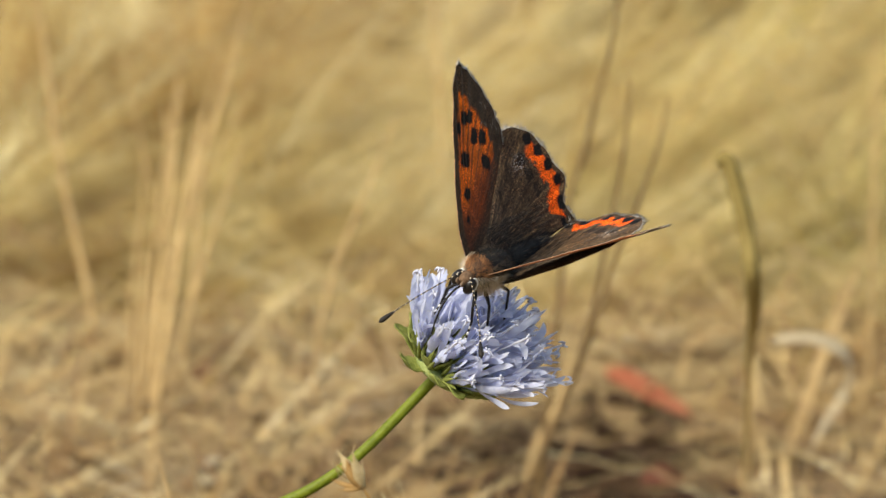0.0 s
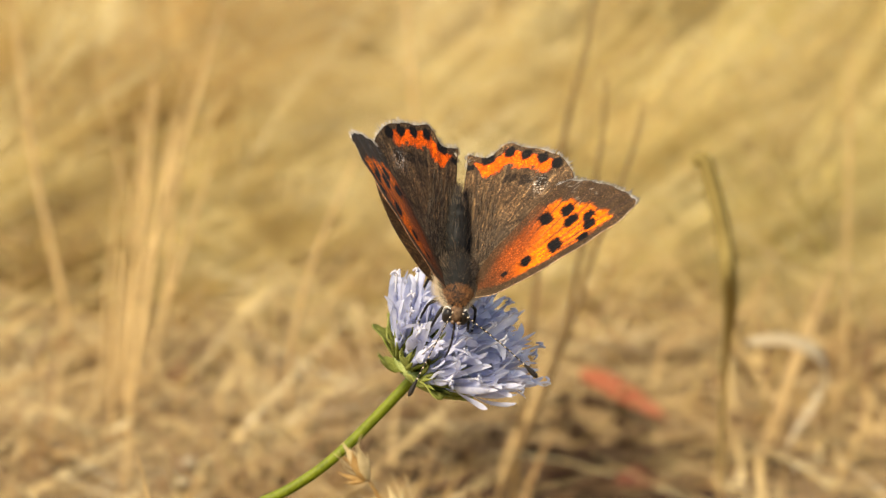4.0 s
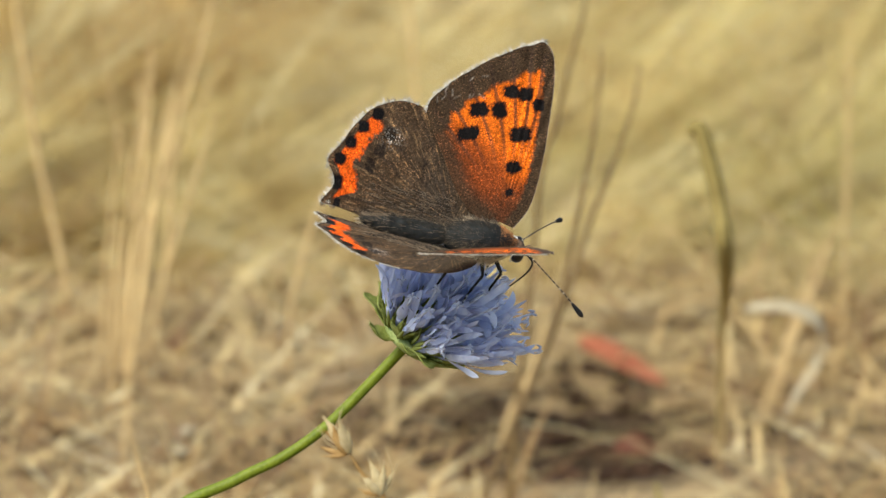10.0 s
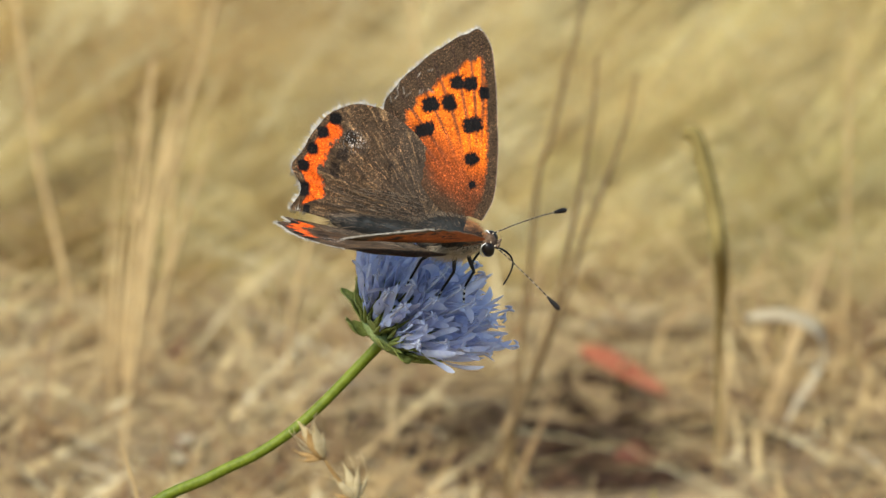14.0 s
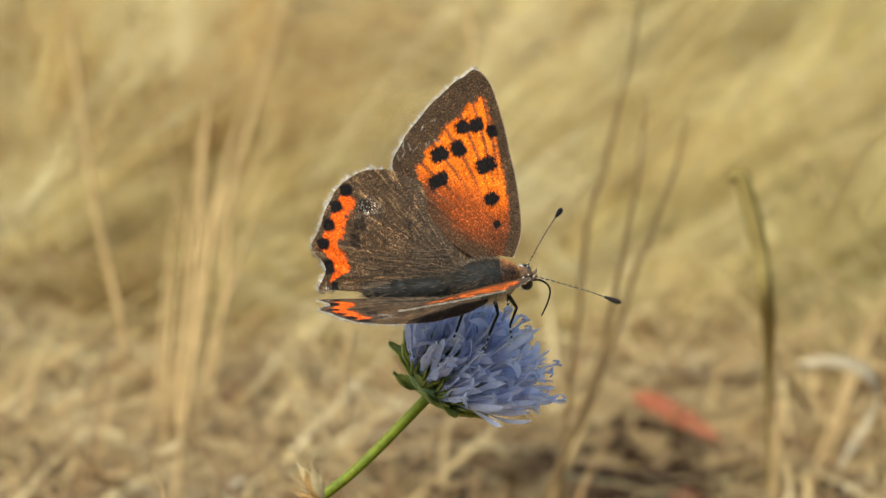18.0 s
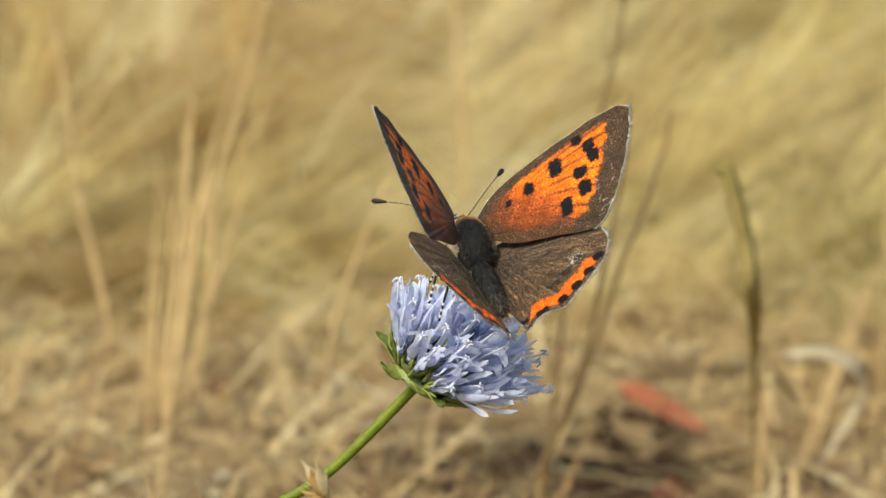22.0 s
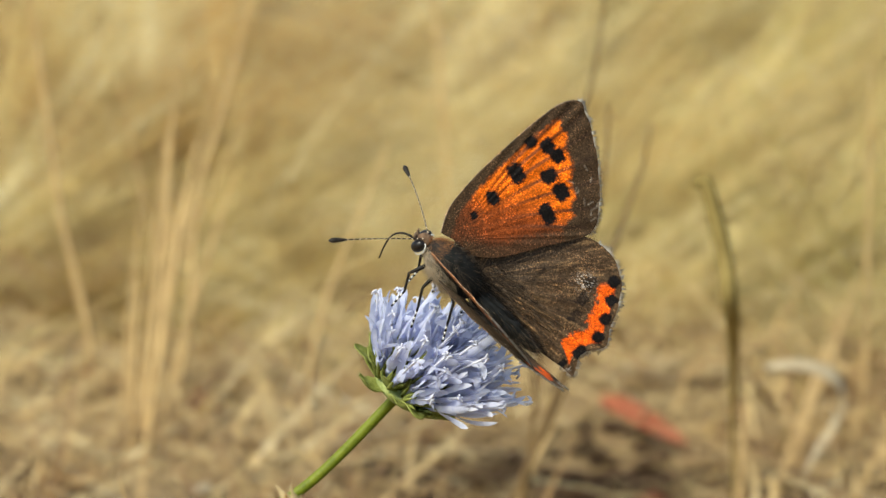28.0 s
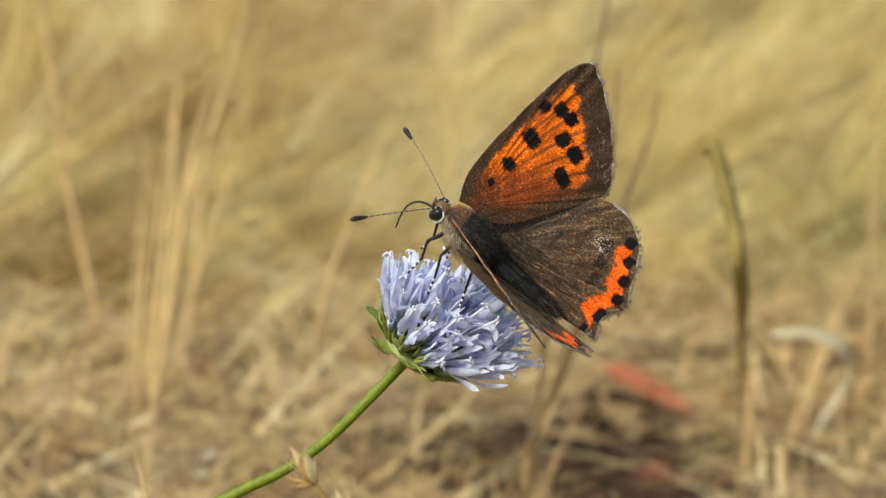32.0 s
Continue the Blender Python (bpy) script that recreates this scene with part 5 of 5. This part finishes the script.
    walk(forewing_left, [
        (0, spread(FORE_HINGE, 1, 50.5, 0.0, 17.0)),
        (1, spread(FORE_HINGE, 1, 60.2, 1.3, 11.1)),
        (2, spread(FORE_HINGE, 1, 50.9, 3.8, 9.1)),
        (2.5, spread(FORE_HINGE, 1, 50.2, 0.9, 20.0)),
        (4.5, spread(FORE_HINGE, 1, 46.3, 6.3, 17.3)),
        (5, spread(FORE_HINGE, 1, 44.1, 4.5, 16.2)),
        (5.5, spread(FORE_HINGE, 1, 42.0, 4.3, 17.1)),
        (6, spread(FORE_HINGE, 1, 41.6, 3.2, 15.8)),
        (7, spread(FORE_HINGE, 1, 40.7, 6.3, 17.1)),
        (8, spread(FORE_HINGE, 1, 42.0, 4.5, 15.3)),
        (8.5, spread(FORE_HINGE, 1, 40.7, 4.8, 14.5)),
        (9, spread(FORE_HINGE, 1, 39.2, 5.0, 10.2)),
        (9.5, spread(FORE_HINGE, 1, 40.5, 1.0, 8.4)),
        (10, spread(FORE_HINGE, 1, 48.9, -5.8, 8.5)),
        (10.5, spread(FORE_HINGE, 1, 45.6, 4.1, 15.9)),
        (11, spread(FORE_HINGE, 1, 30.1, -5.1, 13.5)),
        (12, spread(FORE_HINGE, 1, 43.9, 6.7, 17.3)),
        (13, spread(FORE_HINGE, 1, 44.6, 2.0, 10.8)),
        (13.5, spread(FORE_HINGE, 1, 45.0, 5.2, 12.5)),
        (15.5, spread(FORE_HINGE, 1, 51.3, 4.9, 12.1)),
        (16, spread(FORE_HINGE, 1, 52.7, 5.7, 10.3)),
        (17, spread(FORE_HINGE, 1, 51.5, 6.1, 14.3)),
        (18, spread(FORE_HINGE, 1, 41.2, 7.9, 11.0)),
        (18.5, spread(FORE_HINGE, 1, 46.8, -1.7, 11.6)),
        (19, spread(FORE_HINGE, 1, 46.5, -3.7, 11.7)),
        (20, spread(FORE_HINGE, 1, 50.3, 2.5, 16.0)),
        (20.5, spread(FORE_HINGE, 1, 50.1, 1.6, 13.0)),
        (21, spread(FORE_HINGE, 1, 50.1, 4.2, 12.5)),
        (21.5, spread(FORE_HINGE, 1, 51.0, 2.6, 15.3)),
        (22, spread(FORE_HINGE, 1, 50.6, 2.6, 15.8)),
        (23, spread(FORE_HINGE, 1, 53.6, 3.1, 15.2)),
        (24, spread(FORE_HINGE, 1, 49.8, 3.6, 14.3)),
        (25, spread(FORE_HINGE, 1, 48.5, 3.7, 16.3)),
        (25.5, spread(FORE_HINGE, 1, 49.0, 4.1, 14.8)),
        (26, spread(FORE_HINGE, 1, 49.1, 3.3, 16.4)),
        (26.5, spread(FORE_HINGE, 1, 49.3, 2.6, 18.0)),
        (27, spread(FORE_HINGE, 1, 49.4, 1.9, 19.7)),
        (27.5, spread(FORE_HINGE, 1, 49.6, 1.1, 21.3)),
        (28, spread(FORE_HINGE, 1, 48.5, -2.6, 22.5)),
        (29, spread(FORE_HINGE, 1, 46.8, 3.5, 26.6)),
        (30, spread(FORE_HINGE, 1, 48.4, 1.1, 26.8)),
        (31, spread(FORE_HINGE, 1, 49.8, 1.7, 26.4)),
        (32, spread(FORE_HINGE, 1, 44.1, 3.3, 25.2)),
    ])
    walk(forewing_right, [
        (0, spread(FORE_HINGE, -1, 53.0, 2.7, 13.7)),
        (1, spread(FORE_HINGE, -1, 57.6, -3.6, 11.5)),
        (2, spread(FORE_HINGE, -1, 49.3, 0.3, 14.7)),
        (2.5, spread(FORE_HINGE, -1, 48.0, 2.2, 19.3)),
        (4.5, spread(FORE_HINGE, -1, 48.4, 10.1, 26.4)),
        (5, spread(FORE_HINGE, -1, 46.2, 7.6, 25.9)),
        (5.5, spread(FORE_HINGE, -1, 46.0, -1.7, 26.5)),
        (6, spread(FORE_HINGE, -1, 45.5, 11.4, 23.9)),
        (7, spread(FORE_HINGE, -1, 47.1, 8.7, 27.7)),
        (8, spread(FORE_HINGE, -1, 45.0, -0.8, 29.4)),
        (8.5, spread(FORE_HINGE, -1, 44.3, -0.0, 27.1)),
        (9, spread(FORE_HINGE, -1, 38.6, 3.2, 8.7)),
        (9.5, spread(FORE_HINGE, -1, 38.9, -0.6, 9.0)),
        (10, spread(FORE_HINGE, -1, 52.0, 5.1, 8.6)),
        (10.5, spread(FORE_HINGE, -1, 44.2, 5.7, 8.9)),
        (11, spread(FORE_HINGE, -1, 36.7, 6.1, 14.4)),
        (12, spread(FORE_HINGE, -1, 50.5, 3.2, 8.5)),
        (13, spread(FORE_HINGE, -1, 51.0, 2.7, 8.7)),
        (13.5, spread(FORE_HINGE, -1, 52.5, 3.0, 9.2)),
        (15.5, spread(FORE_HINGE, -1, 53.3, 4.3, 3.0)),
        (16, spread(FORE_HINGE, -1, 53.7, 2.4, 2.0)),
        (17, spread(FORE_HINGE, -1, 51.7, 0.0, -0.1)),
        (18, spread(FORE_HINGE, -1, 48.0, -0.8, 8.8)),
        (18.5, spread(FORE_HINGE, -1, 49.7, 2.5, 10.1)),
        (19, spread(FORE_HINGE, -1, 50.4, 1.1, 10.4)),
        (20, spread(FORE_HINGE, -1, 52.3, 2.1, 9.9)),
        (20.5, spread(FORE_HINGE, -1, 48.3, 1.8, 6.8)),
        (21, spread(FORE_HINGE, -1, 48.9, 2.6, 8.9)),
        (21.5, spread(FORE_HINGE, -1, 49.6, 3.5, 9.3)),
        (22, spread(FORE_HINGE, -1, 48.6, 2.6, 8.1)),
        (23, spread(FORE_HINGE, -1, 51.4, -2.2, 11.0)),
        (24, spread(FORE_HINGE, -1, 50.9, 3.5, 12.3)),
        (25, spread(FORE_HINGE, -1, 46.9, 2.3, 10.4)),
        (25.5, spread(FORE_HINGE, -1, 49.1, 0.9, 11.4)),
        (26, spread(FORE_HINGE, -1, 47.9, 0.7, 10.4)),
        (26.5, spread(FORE_HINGE, -1, 46.7, 0.6, 9.5)),
        (27, spread(FORE_HINGE, -1, 45.5, 0.4, 8.5)),
        (27.5, spread(FORE_HINGE, -1, 44.4, 0.2, 7.5)),
        (28, spread(FORE_HINGE, -1, 44.1, -4.2, 7.6)),
        (29, spread(FORE_HINGE, -1, 40.7, -2.1, 7.7)),
        (30, spread(FORE_HINGE, -1, 41.7, -0.7, 7.1)),
        (31, spread(FORE_HINGE, -1, 42.4, 0.1, 6.7)),
        (32, spread(FORE_HINGE, -1, 39.7, -0.7, 8.2)),
    ])
    walk(hindwing_left, [
        (0, spread(HIND_HINGE, 1, 45.9, -5.4, 2.5)),
        (1, spread(HIND_HINGE, 1, 60.0, 0.0, 1.0)),
        (2, spread(HIND_HINGE, 1, 40.0, 0.9, 2.7)),
        (2.5, spread(HIND_HINGE, 1, 37.3, 3.0, 0.6)),
        (4.5, spread(HIND_HINGE, 1, 35.4, 0.1, 3.7)),
        (5, spread(HIND_HINGE, 1, 34.1, 1.1, 3.4)),
        (5.5, spread(HIND_HINGE, 1, 31.4, -1.6, 3.9)),
        (6, spread(HIND_HINGE, 1, 32.5, -4.2, 3.0)),
        (7, spread(HIND_HINGE, 1, 30.7, -4.5, 3.5)),
        (8, spread(HIND_HINGE, 1, 30.4, -3.4, 3.7)),
        (8.5, spread(HIND_HINGE, 1, 28.6, -3.5, 2.4)),
        (9, spread(HIND_HINGE, 1, 29.1, -0.0, 2.6)),
        (9.5, spread(HIND_HINGE, 1, 28.1, 0.9, 1.3)),
        (10, spread(HIND_HINGE, 1, 43.0, -3.6, 2.6)),
        (10.5, spread(HIND_HINGE, 1, 35.4, -5.7, -2.4)),
        (11, spread(HIND_HINGE, 1, 29.9, -5.4, -0.9)),
        (12, spread(HIND_HINGE, 1, 40.4, 1.2, 2.2)),
        (13, spread(HIND_HINGE, 1, 42.4, 6.1, 4.1)),
        (13.5, spread(HIND_HINGE, 1, 43.7, 1.7, 5.1)),
        (15.5, spread(HIND_HINGE, 1, 60.2, 0.8, 0.3)),
        (16, spread(HIND_HINGE, 1, 56.8, 0.0, -0.2)),
        (17, spread(HIND_HINGE, 1, 52.0, -0.5, 3.6)),
        (18, spread(HIND_HINGE, 1, 39.4, -0.0, 3.3)),
        (18.5, spread(HIND_HINGE, 1, 40.1, -0.9, 3.2)),
        (19, spread(HIND_HINGE, 1, 38.7, -0.8, 3.8)),
        (20, spread(HIND_HINGE, 1, 36.0, -2.8, 4.9)),
        (20.5, spread(HIND_HINGE, 1, 37.5, -3.0, 4.2)),
        (21, spread(HIND_HINGE, 1, 36.0, -3.6, 4.5)),
        (21.5, spread(HIND_HINGE, 1, 35.0, -2.6, 5.9)),
        (22, spread(HIND_HINGE, 1, 35.0, -2.3, 5.8)),
        (23, spread(HIND_HINGE, 1, 37.0, -2.0, 6.0)),
        (24, spread(HIND_HINGE, 1, 34.0, -2.2, 7.0)),
        (25, spread(HIND_HINGE, 1, 33.0, -0.5, 7.0)),
        (25.5, spread(HIND_HINGE, 1, 34.0, -1.8, 6.0)),
        (26, spread(HIND_HINGE, 1, 37.8, -2.4, -0.6)),
        (26.5, spread(HIND_HINGE, 1, 41.0, -3.0, -6.6)),
        (27, spread(HIND_HINGE, 1, 44.3, -3.5, -12.6)),
        (27.5, spread(HIND_HINGE, 1, 46.9, -4.1, -18.6)),
        (28, spread(HIND_HINGE, 1, 44.7, -1.6, -14.6)),
        (29, spread(HIND_HINGE, 1, 41.9, -5.8, -15.1)),
        (30, spread(HIND_HINGE, 1, 43.7, -3.5, -12.1)),
        (31, spread(HIND_HINGE, 1, 45.5, -4.1, -14.4)),
        (32, spread(HIND_HINGE, 1, 40.9, -4.0, -11.8)),
    ])
    walk(hindwing_right, [
        (0, spread(HIND_HINGE, -1, 43.3, -6.6, 2.9)),
        (1, spread(HIND_HINGE, -1, 59.9, -0.5, 5.0)),
        (2, spread(HIND_HINGE, -1, 41.0, -5.1, 7.2)),
        (2.5, spread(HIND_HINGE, -1, 40.1, -5.8, 7.9)),
        (4.5, spread(HIND_HINGE, -1, 31.8, -3.6, 3.3)),
        (5, spread(HIND_HINGE, -1, 31.1, -3.5, 3.2)),
        (5.5, spread(HIND_HINGE, -1, 31.6, -3.2, 2.7)),
        (6, spread(HIND_HINGE, -1, 29.7, -2.4, 3.8)),
        (7, spread(HIND_HINGE, -1, 27.6, -3.4, 4.6)),
        (8, spread(HIND_HINGE, -1, 27.9, -2.2, 5.1)),
        (8.5, spread(HIND_HINGE, -1, 24.8, -2.5, 7.4)),
        (9, spread(HIND_HINGE, -1, 28.6, -0.6, 10.6)),
        (9.5, spread(HIND_HINGE, -1, 30.5, 0.5, 12.7)),
        (10, spread(HIND_HINGE, -1, 36.8, -1.0, 6.8)),
        (10.5, spread(HIND_HINGE, -1, 31.5, -5.4, -2.0)),
        (11, spread(HIND_HINGE, -1, 23.6, -2.5, 0.4)),
        (12, spread(HIND_HINGE, -1, 37.9, -4.9, -4.6)),
        (13, spread(HIND_HINGE, -1, 40.9, -2.3, -2.6)),
        (13.5, spread(HIND_HINGE, -1, 41.1, -2.8, -2.0)),
        (15.5, spread(HIND_HINGE, -1, 57.9, 0.0, 1.0)),
        (16, spread(HIND_HINGE, -1, 52.0, 0.0, 1.0)),
        (17, spread(HIND_HINGE, -1, 45.0, -2.1, 0.1)),
        (18, spread(HIND_HINGE, -1, 38.5, -3.3, -1.8)),
        (18.5, spread(HIND_HINGE, -1, 36.4, -3.7, 2.9)),
        (19, spread(HIND_HINGE, -1, 36.2, -3.5, 0.0)),
        (20, spread(HIND_HINGE, -1, 40.0, -5.0, 1.0)),
        (20.5, spread(HIND_HINGE, -1, 39.0, -5.0, -0.5)),
        (21, spread(HIND_HINGE, -1, 40.0, -5.2, 0.0)),
        (21.5, spread(HIND_HINGE, -1, 42.5, -3.4, 0.0)),
        (22, spread(HIND_HINGE, -1, 42.5, -3.1, 0.0)),
        (23, spread(HIND_HINGE, -1, 44.0, -3.1, 0.6)),
        (24, spread(HIND_HINGE, -1, 42.0, -2.4, 0.0)),
        (25, spread(HIND_HINGE, -1, 39.5, -2.9, 1.0)),
        (25.5, spread(HIND_HINGE, -1, 38.0, -3.8, 1.2)),
        (26, spread(HIND_HINGE, -1, 37.7, -2.9, 2.7)),
        (26.5, spread(HIND_HINGE, -1, 40.7, -1.9, 3.2)),
        (27, spread(HIND_HINGE, -1, 43.8, -1.0, 3.6)),
        (27.5, spread(HIND_HINGE, -1, 46.9, -0.1, 4.1)),
        (28, spread(HIND_HINGE, -1, 43.2, 0.5, 3.9)),
        (29, spread(HIND_HINGE, -1, 41.1, -1.6, 3.8)),
        (30, spread(HIND_HINGE, -1, 44.0, -1.7, 4.3)),
        (31, spread(HIND_HINGE, -1, 47.2, -1.6, 4.7)),
        (32, spread(HIND_HINGE, -1, 38.4, -1.8, 3.8)),
    ])
    walk(antenna_left, [
        (0, feel(1, 51, -20)),
        (1, feel(1, 68, -43)),
        (2, feel(1, 70, -35)),
        (2.5, feel(1, 63, -29)),
        (4.5, feel(1, 58, -11)),
        (5, feel(1, 58, -11)),
        (5.5, feel(1, 8, 2)),
        (6, feel(1, 30, 2)),
        (7, feel(1, 26, 4)),
        (8, feel(1, 40, 2)),
        (8.5, feel(1, 15, 21)),
        (9, feel(1, 77, -27)),
        (9.5, feel(1, 76, -33)),
        (10, feel(1, 54, -30)),
        (10.5, feel(1, 59, -26)),
        (11, feel(1, 72, -46)),
        (12, feel(1, 52, -39)),
        (13, feel(1, 48, -24)),
        (13.5, feel(1, 51, -25)),
        (15.5, feel(1, 48, -14)),
        (16, feel(1, 47, -11)),
        (17, feel(1, 16, 19)),
        (18, feel(1, 66, -14)),
        (18.5, feel(1, 74, -33)),
        (19, feel(1, 30, -30)),
        (20, feel(1, 30, -30)),
        (20.5, feel(1, 30, -30)),
        (21, feel(1, 30, -30)),
        (21.5, feel(1, 61, -24)),
        (22, feel(1, 51, -18)),
        (23, feel(1, 44, -6)),
        (24, feel(1, 36, -4)),
        (25, feel(1, 36, 0)),
        (25.5, feel(1, 43, -5)),
        (26, feel(1, 42, -10)),
        (26.5, feel(1, 41, -15)),
        (27, feel(1, 41, -20)),
        (27.5, feel(1, 40, -25)),
        (28, feel(1, 42, -24)),
        (29, feel(1, 38, -26)),
        (30, feel(1, 38, -23)),
        (31, feel(1, 37, -19)),
        (32, feel(1, 48, -22)),
    ])
    walk(antenna_right, [
        (0, feel(-1, 26, -48)),
        (1, feel(-1, -23, -18)),
        (2, feel(-1, 9, -14)),
        (2.5, feel(-1, 33, -30)),
        (4.5, feel(-1, 22, -25)),
        (5, feel(-1, 23, -16)),
        (5.5, feel(-1, 14, -41)),
        (6, feel(-1, 28, -33)),
        (7, feel(-1, 20, -30)),
        (8, feel(-1, 13, -25)),
        (8.5, feel(-1, 31, -21)),
        (9, feel(-1, 20, -29)),
        (9.5, feel(-1, 52, -24)),
        (10, feel(-1, 50, 0)),
        (10.5, feel(-1, 61, 12)),
        (11, feel(-1, 86, -4)),
        (12, feel(-1, 47, -28)),
        (13, feel(-1, 30, -26)),
        (13.5, feel(-1, 31, -29)),
        (15.5, feel(-1, 29, -17)),
        (16, feel(-1, 31, -13)),
        (17, feel(-1, 29, -7)),
        (18, feel(-1, 21, -17)),
        (18.5, feel(-1, 39, -3)),
        (19, feel(-1, 38, -20)),
        (20, feel(-1, 30, -30)),
        (20.5, feel(-1, 30, -30)),
        (21, feel(-1, 30, -30)),
        (21.5, feel(-1, 36, 0)),
        (22, feel(-1, 36, 0)),
        (23, feel(-1, 34, -15)),
        (24, feel(-1, 37, -6)),
        (25, feel(-1, 34, -9)),
        (25.5, feel(-1, 34, -12)),
        (26, feel(-1, 40, -16)),
        (26.5, feel(-1, 47, -20)),
        (27, feel(-1, 53, -24)),
        (27.5, feel(-1, 59, -28)),
        (28, feel(-1, 57, -25)),
        (29, feel(-1, 53, -26)),
        (30, feel(-1, 49, -25)),
        (31, feel(-1, 50, -25)),
        (32, feel(-1, 43, -22)),
    ])
    for limb in legs:
        walk(limb, [
            (0, stand(3, 14, 0)),
            (1, stand(8, 12, 1)),
            (2, stand(14, 9, 1)),
            (2.5, stand(11, 2, 0)),
            (4.5, stand(4, -0, -0)),
            (5, stand(3, 2, 0)),
            (5.5, stand(-1, 3, -0)),
            (6, stand(-4, 2, -0)),
            (7, stand(-5, 5, -0)),
            (8, stand(-5, 7, -0)),
            (8.5, stand(-3, 12, -0)),
            (9, stand(-4, 13, -0)),
            (9.5, stand(-2, 12, -0)),
            (10, stand(-9, 7, -1)),
            (10.5, stand(-8, 14, -1)),
            (11, stand(1, 13, 0)),
            (12, stand(-6, 17, -1)),
            (13, stand(-9, 17, -1)),
            (13.5, stand(-10, 18, -2)),
            (15.5, stand(-3, 17, -0)),
            (16, stand(-1, 18, -0)),
            (17, stand(-6, 13, -1)),
            (18, stand(-8, 16, -1)),
            (18.5, stand(-9, 17, -1)),
            (19, stand(1, 11, 0)),
            (20, stand(7, 8, 0)),
            (20.5, stand(6, 8, 0)),
            (21, stand(6, 6, 0)),
            (21.5, stand(1, 2, 0)),
            (22, stand(1, 3, 0)),
            (23, stand(4, 5, 0)),
            (24, stand(0, 3, 0)),
            (25, stand(3, 4, 0)),
            (25.5, stand(2, 5, 0)),
            (26, stand(4, 10, 0)),
            (26.5, stand(6, 16, 1)),
            (27, stand(9, 20, 2)),
            (27.5, stand(13, 24, 3)),
            (28, stand(11, 23, 2)),
            (29, stand(13, 21, 2)),
            (30, stand(13, 20, 2)),
            (31, stand(15, 20, 3)),
            (32, stand(11, 20, 2)),
        ])


motions()
